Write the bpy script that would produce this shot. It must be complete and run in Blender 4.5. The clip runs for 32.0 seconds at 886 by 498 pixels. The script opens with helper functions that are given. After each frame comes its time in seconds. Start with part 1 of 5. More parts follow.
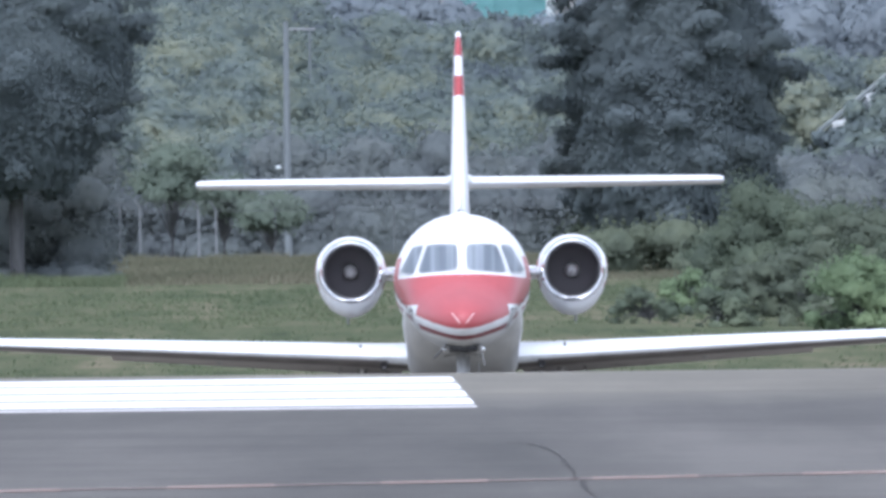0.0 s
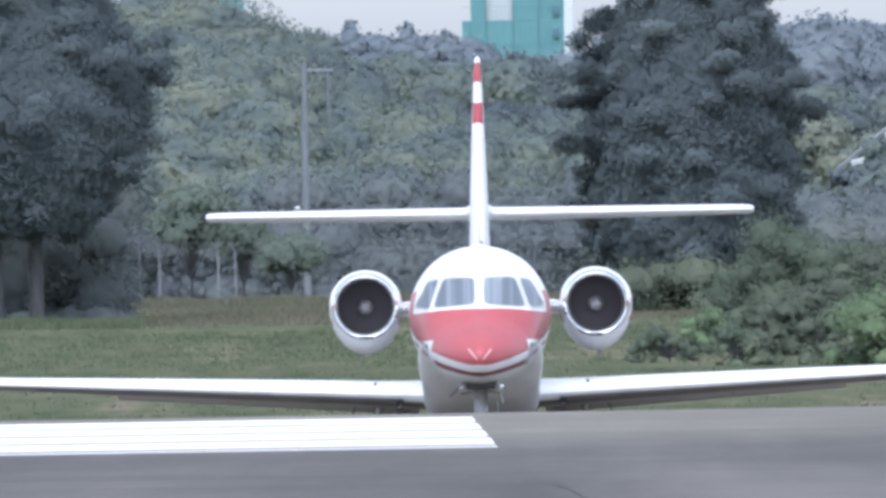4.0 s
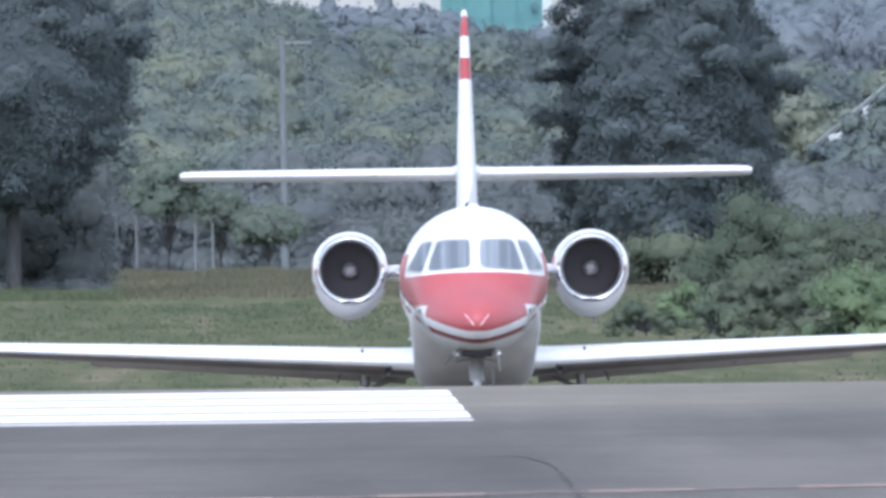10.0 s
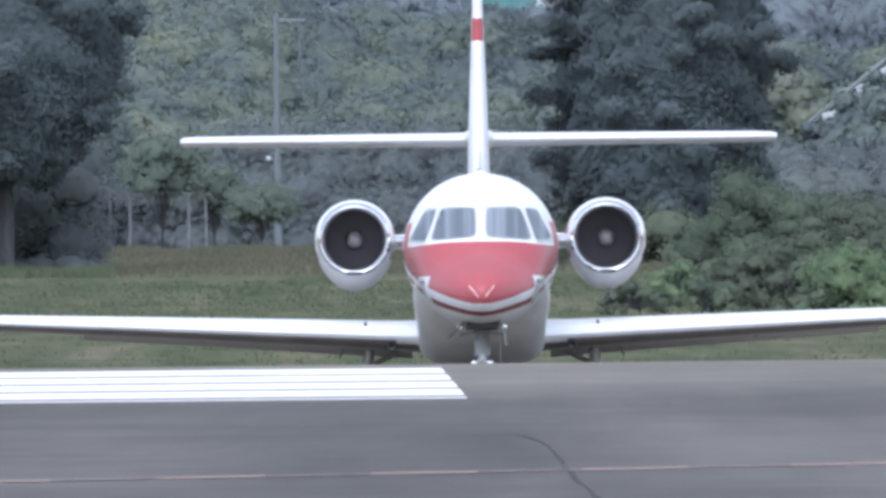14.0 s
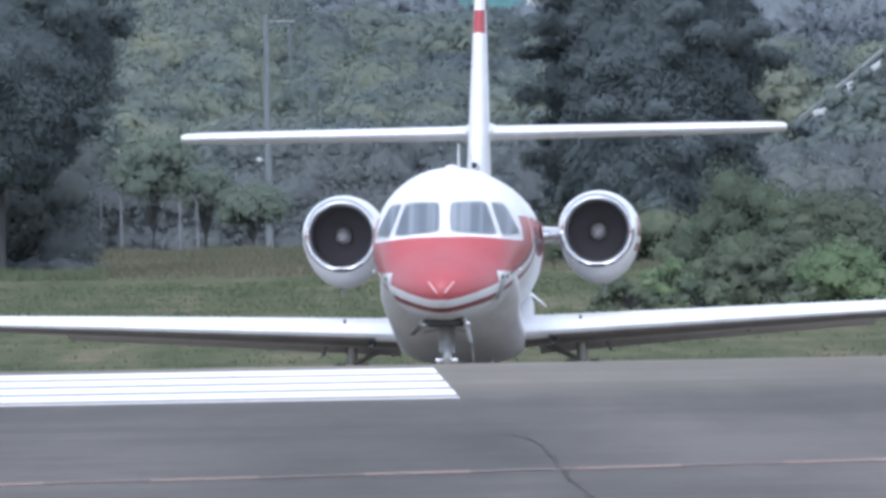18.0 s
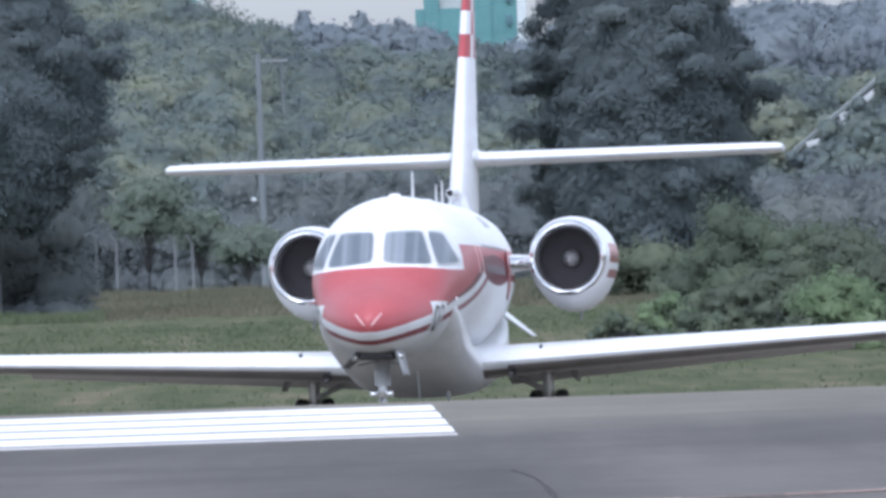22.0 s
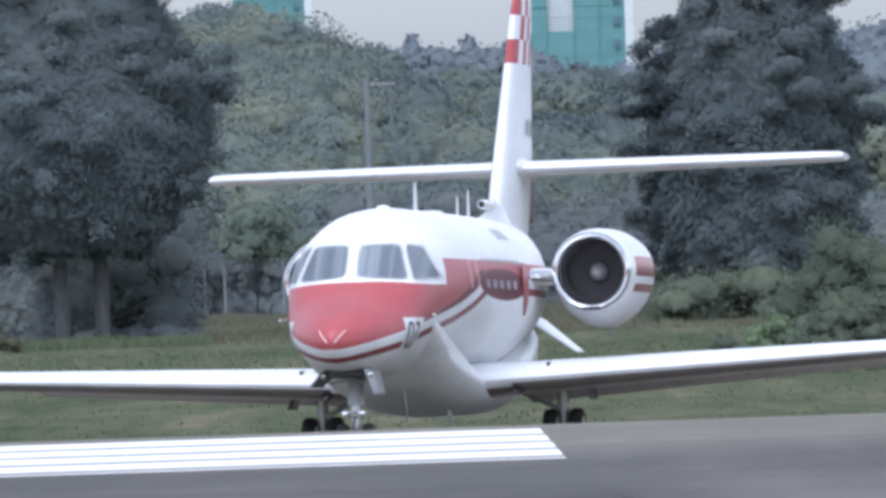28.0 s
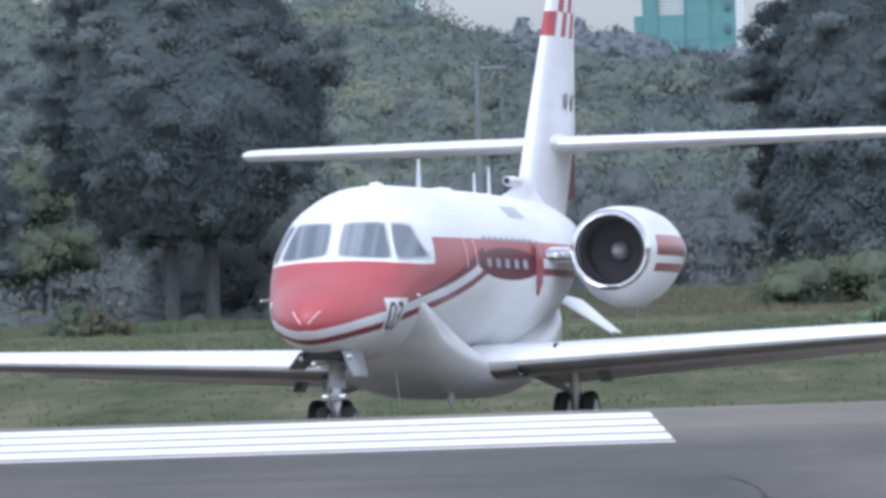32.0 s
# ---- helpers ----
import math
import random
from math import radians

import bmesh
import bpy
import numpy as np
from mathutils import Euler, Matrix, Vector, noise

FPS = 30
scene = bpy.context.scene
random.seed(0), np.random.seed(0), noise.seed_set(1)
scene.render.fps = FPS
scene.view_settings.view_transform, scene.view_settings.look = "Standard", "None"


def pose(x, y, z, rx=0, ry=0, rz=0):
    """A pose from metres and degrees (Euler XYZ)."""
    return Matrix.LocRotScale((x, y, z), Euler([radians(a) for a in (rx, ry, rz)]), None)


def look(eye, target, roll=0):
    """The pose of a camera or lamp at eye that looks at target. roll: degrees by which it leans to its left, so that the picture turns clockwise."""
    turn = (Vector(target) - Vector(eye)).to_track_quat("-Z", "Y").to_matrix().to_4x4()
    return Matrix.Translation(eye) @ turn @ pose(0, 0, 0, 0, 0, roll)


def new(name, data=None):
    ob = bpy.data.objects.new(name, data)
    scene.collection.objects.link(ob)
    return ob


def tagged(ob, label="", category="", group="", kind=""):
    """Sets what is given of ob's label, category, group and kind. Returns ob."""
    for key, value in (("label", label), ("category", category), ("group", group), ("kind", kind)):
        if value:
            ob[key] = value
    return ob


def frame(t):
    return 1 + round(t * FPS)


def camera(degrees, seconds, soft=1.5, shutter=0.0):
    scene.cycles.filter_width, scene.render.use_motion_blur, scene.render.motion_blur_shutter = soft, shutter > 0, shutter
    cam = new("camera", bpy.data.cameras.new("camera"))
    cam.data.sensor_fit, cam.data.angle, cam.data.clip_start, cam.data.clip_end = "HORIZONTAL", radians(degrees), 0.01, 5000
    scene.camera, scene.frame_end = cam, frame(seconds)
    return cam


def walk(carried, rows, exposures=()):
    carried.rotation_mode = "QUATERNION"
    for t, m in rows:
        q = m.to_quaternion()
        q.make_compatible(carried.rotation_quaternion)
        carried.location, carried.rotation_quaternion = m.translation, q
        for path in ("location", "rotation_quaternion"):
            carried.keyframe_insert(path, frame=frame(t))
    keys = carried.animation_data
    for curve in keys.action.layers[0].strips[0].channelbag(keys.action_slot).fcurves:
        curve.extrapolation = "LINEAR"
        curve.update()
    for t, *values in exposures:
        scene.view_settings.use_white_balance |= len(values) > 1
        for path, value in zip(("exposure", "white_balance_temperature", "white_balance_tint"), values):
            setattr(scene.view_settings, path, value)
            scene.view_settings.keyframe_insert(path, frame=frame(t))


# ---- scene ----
LENS = 24000.0      # focal length of the long lens, in picture widths of 1568
EYE = 1.869          # the eye stands this far above the runway's crown
LEVEL = -100.0      # the level line in the picture's own units


def aim(u, v, roll):
    """A pose of the tripod head: turn and tilt given on the picture plane, roll in degrees."""
    return look((0, 0, EYE), (u, LENS, EYE - (v - LEVEL)), roll)


def stand(x, y, z, turn):
    """The jet's pose on the sloping taxiway; turn in degrees towards the eye's left."""
    lean = 0.28 * min(1.0, max(0.0, (turn - 1.0) / 3.0))     # outwards in the turn
    return pose(x, y, z, 0, 0, 180 - turn) @ pose(0, 0, 0, 1.146, lean, 0)


cam = camera(math.degrees(2 * math.atan(784 / LENS)), 32.0, soft=3.5)
walk(cam, [
    (0.0, aim(-32.5, 8.0, -0.68)), (0.5, aim(-18.2, -11.1, -0.84)), (1.0, aim(-32.5, -17.4, -1.08)),
    (1.5, aim(-45.9, -13.4, -1.07)), (2.0, aim(-56.2, -24.8, -0.97)), (2.5, aim(-53.2, -43.3, -0.85)),
    (4.5, aim(-68.2, -64.0, -1.00)), (5.0, aim(-55.3, -58.3, -0.96)), (5.5, aim(-54.8, -45.8, -0.84)),
    (6.0, aim(-56.8, -51.3, -0.60)), (6.5, aim(-43.4, -48.7, -0.59)), (7.0, aim(-27.1, -35.2, -0.67)),
    (7.5, aim(-6.3, -58.6, -0.80)), (8.0, aim(-1.3, -82.9, -0.72)), (8.5, aim(-26.6, -36.6, -0.61)),
    (9.0, aim(-14.7, -43.3, -0.79)), (9.5, aim(-28.2, -9.3, -0.66)), (10.0, aim(-26.2, -15.6, -0.70)),
    (10.5, aim(-8.1, -0.6, -0.52)), (11.0, aim(-8.7, 23.7, -0.69)), (11.5, aim(2.5, 14.2, -0.79)),
    (12.0, aim(4.0, -12.9, -0.77)), (12.5, aim(5.8, -15.4, -0.50)), (13.0, aim(-1.1, -1.6, -0.34)),
    (13.5, aim(-9.1, 13.3, -0.59)), (14.0, aim(-15.0, 24.0, -0.62)), (14.5, aim(-20.8, 32.7, -0.41)),
    (16.5, aim(-27.4, 36.0, -0.70)), (17.0, aim(-12.4, 31.2, -0.72)), (17.5, aim(-22.2, 37.5, -0.89)),
    (18.0, aim(0.2, 24.2, -1.05)), (18.5, aim(-8.0, 17.2, -1.12)), (19.0, aim(0.5, -21.0, -1.20)),
    (19.5, aim(-7.2, -44.7, -1.35)), (20.0, aim(-13.3, -30.1, -1.50)), (20.5, aim(-20.4, -42.7, -1.51)),
    (21.0, aim(-27.3, -33.8, -1.89)), (21.5, aim(-13.6, -26.0, -1.96)), (22.0, aim(9.7, -41.1, -1.95)),
    (22.5, aim(-13.7, -28.4, -1.94)), (23.0, aim(-12.1, -9.4, -1.94)), (23.5, aim(-23.2, -10.2, -1.93)),
    (24.0, aim(-39.8, 4.0, -1.81)), (24.5, aim(-79.1, 4.7, -1.80)), (26.5, aim(-147.4, -25.7, -1.56)),
    (27.0, aim(-150.9, -61.5, -1.68)), (27.5, aim(-161.3, -88.2, -2.03)), (28.0, aim(-180.2, -88.7, -1.94)),
    (28.5, aim(-225.8, -54.0, -1.92)), (29.0, aim(-244.9, -57.3, -2.09)), (29.5, aim(-283.4, -59.9, -1.84)),
    (30.0, aim(-303.6, -61.9, -1.80)), (30.5, aim(-306.8, -90.3, -1.99)), (31.0, aim(-323.6, -76.0, -2.03)),
    (31.5, aim(-366.4, -72.5, -2.12)), (32.0, aim(-376.0, -65.8, -1.84)),
], [(0.0, 1.12, 5600, 14), (10.8, 1.12, 5600, 14), (10.9, 0.90, 5600, 14), (24.0, 0.90, 5600, 14), (30.0, 0.80, 5600, 14), (32.0, 0.80, 5600, 14)])

# ---- light ----
SUN_UP, SUN_ROUND = radians(60), radians(190)
world = bpy.data.worlds.new("world")
scene.world = world
world.use_nodes = True
wn = world.node_tree.nodes
sky = wn.new("ShaderNodeTexSky")
sky.sky_type, sky.sun_disc = "NISHITA", False
sky.sun_elevation, sky.sun_rotation = SUN_UP, SUN_ROUND
sky.air_density, sky.dust_density, sky.ozone_density = 1.0, 1.95, 1.0
veil = wn.new("ShaderNodeHueSaturation")   # an overcast sky has little colour
veil.inputs["Saturation"].default_value = 0.3
world.node_tree.links.new(sky.outputs[0], veil.inputs["Color"])
world.node_tree.links.new(veil.outputs[0], wn["Background"].inputs[0])
wn["Background"].inputs[1].default_value = 0.145
sun_data = bpy.data.lights.new("sun", "SUN")
sun_data.energy, sun_data.angle, sun_data.color = 0.95, radians(60), (1.0, 0.97, 0.93)
sun = new("sun", sun_data)
sun.matrix_world = look((60 * math.cos(SUN_UP) * math.sin(SUN_ROUND), 60 * math.cos(SUN_UP) * math.cos(SUN_ROUND), 60 * math.sin(SUN_UP)), (0, 0, 0))
scene.view_settings.exposure = 0.0

# ---- materials ----


def mat(name, colour, rough=0.6, metal=0.0, spec=0.5):
    m = bpy.data.materials.new(name)
    m.use_nodes = True
    b = m.node_tree.nodes["Principled BSDF"]
    b.inputs["Base Color"].default_value = (*colour, 1)
    b.inputs["Roughness"].default_value = rough
    b.inputs["Metallic"].default_value = metal
    b.inputs["Specular IOR Level"].default_value = spec
    return m


class Net:
    """Short hand for building node trees."""

    def __init__(self, m):
        self.t = m.node_tree
        self.b = self.t.nodes["Principled BSDF"]

    def add(self, kind, **props):
        n = self.t.nodes.new(kind)
        for k, v in props.items():
            if k == "operation":
                n.operation = v
            elif k == "data_type":
                n.data_type = v
            elif k == "blend_type":
                n.blend_type = v
        return n

    def link(self, a, b):
        self.t.links.new(a, b)

    def put(self, socket, value):
        if isinstance(value, (int, float)):
            socket.default_value = value
        elif isinstance(value, tuple):
            socket.default_value = (*value, 1) if len(value) == 3 else value
        else:
            self.link(value, socket)

    def math(self, op, a, b=0.0, c=0.0):
        n = self.add("ShaderNodeMath", operation=op)
        self.put(n.inputs[0], a)
        self.put(n.inputs[1], b)
        self.put(n.inputs[2], c)
        return n.outputs[0]

    def mix(self, f, a, b):
        n = self.add("ShaderNodeMix", data_type="RGBA")
        self.put(n.inputs[0], f)
        self.put(n.inputs[6], a)
        self.put(n.inputs[7], b)
        return n.outputs[2]

    def coords(self, which="Object"):
        return self.add("ShaderNodeTexCoord").outputs[which]

    def scaled(self, v, sx, sy, sz):
        n = self.add("ShaderNodeMapping")
        self.link(v, n.inputs[0])
        n.inputs["Scale"].default_value = (sx, sy, sz)
        return n.outputs[0]

    def noise(self, v, scale, detail=4.0, rough=0.55):
        n = self.add("ShaderNodeTexNoise")
        self.link(v, n.inputs["Vector"])
        n.inputs["Scale"].default_value, n.inputs["Detail"].default_value, n.inputs["Roughness"].default_value = scale, detail, rough
        return n.outputs[0]

    def ramp(self, f, stops):
        n = self.add("ShaderNodeValToRGB")
        self.link(f, n.inputs[0])
        e = n.color_ramp.elements
        while len(e) < len(stops):
            e.new(0.5)
        for i, (p, c) in enumerate(stops):
            e[i].position = p
            e[i].color = (*c, 1) if isinstance(c, tuple) else (c, c, c, 1)
        return n.outputs[0]

    def bump(self, h, strength=0.3, distance=0.02):
        n = self.add("ShaderNodeBump")
        self.link(h, n.inputs["Height"])
        n.inputs["Strength"].default_value, n.inputs["Distance"].default_value = strength, distance
        self.link(n.outputs[0], self.b.inputs["Normal"])

    def base(self, v):
        self.link(v, self.b.inputs["Base Color"])


WHITE = (0.78, 0.79, 0.80)
RED = (0.41, 0.090, 0.098)
DARKRED = (0.125, 0.022, 0.03)


def grime(n, colour, low=0.86):
    """Two scales of faint dirt over a paint colour."""
    c = n.coords()
    a = n.noise(n.scaled(c, 1.2, 0.35, 1.8), 2.0, 5)
    b = n.noise(c, 23.0, 3)
    f = n.math("MULTIPLY_ADD", a, 0.7, n.math("MULTIPLY", b, 0.3))
    g = n.ramp(f, [(0.35, (low, low, low)), (0.6, (1, 1, 1))])
    m = n.add("ShaderNodeMix", data_type="RGBA", blend_type="MULTIPLY")
    m.inputs[0].default_value = 1.0
    n.put(m.inputs[6], colour)
    n.link(g, m.inputs[7])
    return m.outputs[2]


def paint_material(name, colour, rough=0.28, low=0.86):
    m = mat(name, colour, rough)
    n = Net(m)
    n.base(grime(n, colour, low))
    n.b.inputs["Coat Weight"].default_value = 0.25
    n.b.inputs["Coat Roughness"].default_value = 0.15
    return m


def ramp_height(n, y, stops):
    """A height in metres as a function of the station y (m), by straight pieces."""
    lo, hi = -9.0, 9.0
    f = n.math("DIVIDE", n.math("SUBTRACT", y, lo), hi - lo)
    v = n.ramp(f, [((s - lo) / (hi - lo), h / 4.0) for s, h in sorted(stops)])
    return n.math("MULTIPLY", v, 4.0)


def livery_material():
    m = mat("fuselage_paint", WHITE, 0.4)
    n = Net(m)
    sep = n.add("ShaderNodeSeparateXYZ")
    n.link(n.coords(), sep.inputs[0])
    y, z = sep.outputs[1], sep.outputs[2]
    top = ramp_height(n, y, [(-9, 2.12), (5.08, 2.10), (5.18, 1.79), (5.7, 1.785), (6.2, 1.80), (6.5, 1.835), (9, 1.835)])
    low = ramp_height(n, y, [(-9, 1.93), (2.5, 1.91), (3.4, 1.74), (4.5, 1.57), (5.6, 1.42), (6.5, 1.285), (7.2, 1.18), (7.7, 1.09), (7.95, 1.04), (9, 1.03)])
    d = n.math("SUBTRACT", z, low)
    upper = n.math("MULTIPLY", n.math("GREATER_THAN", d, 0.0), n.math("LESS_THAN", z, top))
    second = n.math("MULTIPLY", n.math("GREATER_THAN", d, -0.20), n.math("LESS_THAN", d, -0.115))
    tail = n.math("MULTIPLY", n.math("LESS_THAN", y, -6.9), n.math("LESS_THAN", z, 2.55))
    red = n.math("MAXIMUM", upper, tail)
    # the dark oval round the cabin windows
    ey = n.math("DIVIDE", n.math("SUBTRACT", y, 1.2), 1.85)
    ez = n.math("DIVIDE", n.math("SUBTRACT", z, 1.83), 0.19)
    oval = n.math("LESS_THAN", n.math("ADD", n.math("MULTIPLY", ey, ey), n.math("MULTIPLY", ez, ez)), 1.0)
    # below the forward cheat line runs a darker shade of red
    rim = n.math("MULTIPLY", n.math("MULTIPLY", upper, n.math("LESS_THAN", d, n.math("MINIMUM", n.math("MULTIPLY", n.math("SUBTRACT", 6.4, y), 0.042), 0.13))), n.math("GREATER_THAN", y, 2.6))
    dark = n.math("MAXIMUM", oval, rim)
    c = n.mix(red, WHITE, RED)
    c = n.mix(second, c, (0.22, 0.035, 0.05))
    c = n.mix(dark, c, DARKRED)
    # below 0.80 m the body colour is mixed a little towards grey
    belly = n.math("LESS_THAN", z, 0.80)
    c = n.mix(n.math("MULTIPLY", belly, 0.25), c, (0.5, 0.51, 0.52))
    n.base(grime(n, c, 0.88))
    n.b.inputs["Roughness"].default_value = 0.5
    n.b.inputs["Specular IOR Level"].default_value = 0.32
    n.b.inputs["Coat Weight"].default_value = 0.24
    n.b.inputs["Coat Roughness"].default_value = 0.22
    return m


def fin_material():
    m = mat("fin_paint", WHITE, 0.3)
    n = Net(m)
    sep = n.add("ShaderNodeSeparateXYZ")
    n.link(n.coords(), sep.inputs[0])
    y, z = sep.outputs[1], sep.outputs[2]
    row = n.math("FLOOR", n.math("DIVIDE", n.math("SUBTRACT", z, 4.72), 0.31))
    lead = n.math("ADD", n.math("MULTIPLY", n.math("SUBTRACT", z, 2.85), 0.86), n.math("ADD", y, 4.45))
    col = n.math("FLOOR", n.math("DIVIDE", lead, -0.33))
    odd = n.math("MODULO", n.math("ADD", n.math("ADD", row, col), 40.0), 2.0)
    chk = n.math("MULTIPLY", n.math("LESS_THAN", odd, 0.5), n.math("GREATER_THAN", z, 4.72))
    edge = n.math("MULTIPLY_ADD", n.math("SUBTRACT", 3.32, z), 1.05, -7.45)     # the foot's red slants down forwards
    foot = n.math("MULTIPLY", n.math("LESS_THAN", z, 3.32), n.math("LESS_THAN", y, edge))
    c = n.mix(foot, n.mix(chk, WHITE, RED), DARKRED)
    n.base(grime(n, c, 0.9))
    n.b.inputs["Roughness"].default_value = 0.55
    n.b.inputs["Specular IOR Level"].default_value = 0.2
    return m


def nacelle_material():
    m = mat("nacelle_paint", WHITE, 0.28)
    n = Net(m)
    sep = n.add("ShaderNodeSeparateXYZ")
    n.link(n.coords(), sep.inputs[0])
    y, z = sep.outputs[1], sep.outputs[2]
    a = n.math("MULTIPLY", n.math("GREATER_THAN", z, 1.925), n.math("LESS_THAN", z, 2.17))
    b = n.math("MULTIPLY", n.math("GREATER_THAN", z, 1.735), n.math("LESS_THAN", z, 1.835))
    s = n.math("MULTIPLY", n.math("MAXIMUM", a, b), n.math("LESS_THAN", y, -1.70))
    red = n.mix(n.math("LESS_THAN", z, 2.045), (0.36, 0.055, 0.065), (0.21, 0.03, 0.038))      # the lower half of the stripes is a darker red
    n.base(grime(n, n.mix(s, WHITE, red), 0.9))
    n.b.inputs["Coat Weight"].default_value = 0.06
    return m


M_BODY = livery_material()
M_FIN = fin_material()
M_NAC = nacelle_material()
M_WHITE = paint_material("white_paint", WHITE)
M_GREY = paint_material("grey_paint", (0.42, 0.43, 0.44), 0.45)
M_FADED = paint_material("faded_lettering", (0.52, 0.49, 0.50), 0.5)
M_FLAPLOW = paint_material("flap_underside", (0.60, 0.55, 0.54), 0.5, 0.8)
# dark base holds the shade below the wing; the mottling is grime
M_LOWER = paint_material("shaded_grimy_underside", (0.24, 0.22, 0.215), 0.55, 0.7)
M_BELLY = paint_material("belly_fairing_paint", (0.80, 0.805, 0.81), 0.3, 0.8)
# the pale upright streaks are sky reflections painted into the glass colour
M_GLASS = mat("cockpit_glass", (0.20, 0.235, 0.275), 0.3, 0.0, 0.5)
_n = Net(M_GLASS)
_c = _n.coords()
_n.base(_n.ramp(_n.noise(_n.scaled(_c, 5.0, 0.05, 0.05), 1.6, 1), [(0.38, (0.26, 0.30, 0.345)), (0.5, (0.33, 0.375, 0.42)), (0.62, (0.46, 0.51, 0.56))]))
M_DARKGLASS = mat("cabin_glass", (0.02, 0.022, 0.028), 0.08, 0.0, 0.7)
# dark door paint with the shadow of one nose gear door in its colour
M_SHADOWED = paint_material("shadowed_door_paint", (0.14, 0.14, 0.145), 0.6)
# the reflected sky is put into this pale base colour
M_CABIN = mat("cabin_window_glass", (0.52, 0.54, 0.57), 0.15, 0.0, 0.6)
M_CHROME = mat("polished_metal", (0.86, 0.87, 0.88), 0.16, 1.0)
M_STEEL = mat("gear_metal", (0.48, 0.48, 0.47), 0.35, 0.7)
M_RUBBER = mat("tyre_rubber", (0.022, 0.022, 0.024), 0.8)
M_DUCT = mat("intake_duct", (0.085, 0.078, 0.085), 0.6, 0.1)
M_SPIN = mat("spinner_grey", (0.42, 0.41, 0.41), 0.5)
M_BLACK = mat("black_paint", (0.02, 0.02, 0.022), 0.4)
M_REDP = paint_material("red_paint", RED)
M_PALERED = mat("pale_pink_paint", (0.72, 0.50, 0.48), 0.5)


def ground_material():
    """Turf: soil and low grass under the taller blades."""
    m = mat("turf", (0.09, 0.12, 0.05), 1.0, 0, 0.0)
    n = Net(m)
    c = n.scaled(n.coords(), 1.0, 0.06, 1.0)     # mown along the runway's cross line
    a = n.noise(c, 0.5, 6, 0.6)
    b = n.noise(c, 2.0, 5, 0.7)
    d, e = n.noise(n.coords(), 0.13, 4, 0.6), n.noise(n.coords(), 4.5, 5, 0.7)      # patches and tufts
    f = n.math("MULTIPLY_ADD", a, 0.42, n.math("MULTIPLY_ADD", b, 0.16, n.math("MULTIPLY_ADD", d, 0.26, n.math("MULTIPLY", e, 0.16))))
    n.base(n.ramp(f, [(0.36, (0.040, 0.050, 0.037)), (0.44, (0.076, 0.091, 0.055)), (0.54, (0.112, 0.117, 0.075)), (0.61, (0.168, 0.150, 0.106))]))
    n.bump(b, 0.25, 0.08)
    return m


def asphalt_material(name, dark, light, worn=None):
    m = mat(name, dark, 0.85, 0, 0.35)
    n = Net(m)
    c = n.coords()
    a = n.noise(n.scaled(c, 0.35, 0.05, 1), 1.0, 6, 0.6)
    b = n.noise(n.scaled(c, 1.0, 0.2, 1), 2.6, 6, 0.7)
    g = n.noise(c, 55.0, 2)
    s = n.noise(n.scaled(c, 0.02, 1.0, 1), 1.6, 4, 0.6)
    f = n.math("MULTIPLY_ADD", a, 0.57, n.math("MULTIPLY", s, 0.18))
    f = n.math("ADD", f, n.math("MULTIPLY_ADD", b, 0.15, n.math("MULTIPLY", g, 0.1)))
    mid = tuple((p + q) / 2 for p, q in zip(dark, light))
    col = n.ramp(f, [(0.36, dark), (0.5, mid), (0.61, light)])
    # long dark stains of rubber and old patches
    p = n.noise(n.scaled(c, 0.10, 0.22, 1), 1.3, 5, 0.6)
    col = n.mix(n.math("MULTIPLY", n.ramp(p, [(0.50, 0.0), (0.60, 1.0)]), 0.35), col, dark)
    if worn:
        # the bleached strip along the crown wears out raggedly towards the middle
        sep = n.add("ShaderNodeSeparateXYZ")
        n.link(c, sep.inputs[0])
        e = n.math("ADD", sep.outputs[1], n.math("MULTIPLY", n.math("SUBTRACT", n.noise(n.scaled(c, 0.8, 0.3, 1), 1.0, 5, 0.65), 0.5), 9.0))
        g2 = n.math("DIVIDE", n.math("SUBTRACT", e, 123.5), 6.5)
        col = n.mix(n.ramp(g2, [(0.0, 0.0), (1.0, 0.85)]), col, worn)
    n.base(col)
    n.b.inputs["Roughness"].default_value = 0.8
    n.bump(g, 0.25, 0.006)
    return m


def marking_material(name, colour, worn):
    m = mat(name, colour, 0.7)
    n = Net(m)
    c = n.coords()
    b = n.noise(n.scaled(c, 0.5, 2.0, 1), 3.0, 6, 0.7)
    g = n.noise(c, 40.0, 3)
    f = n.math("MULTIPLY_ADD", b, 0.7, n.math("MULTIPLY", g, 0.3))
    n.base(n.ramp(f, [(0.33, worn), (0.44, colour), (1.0, colour)]))
    return m


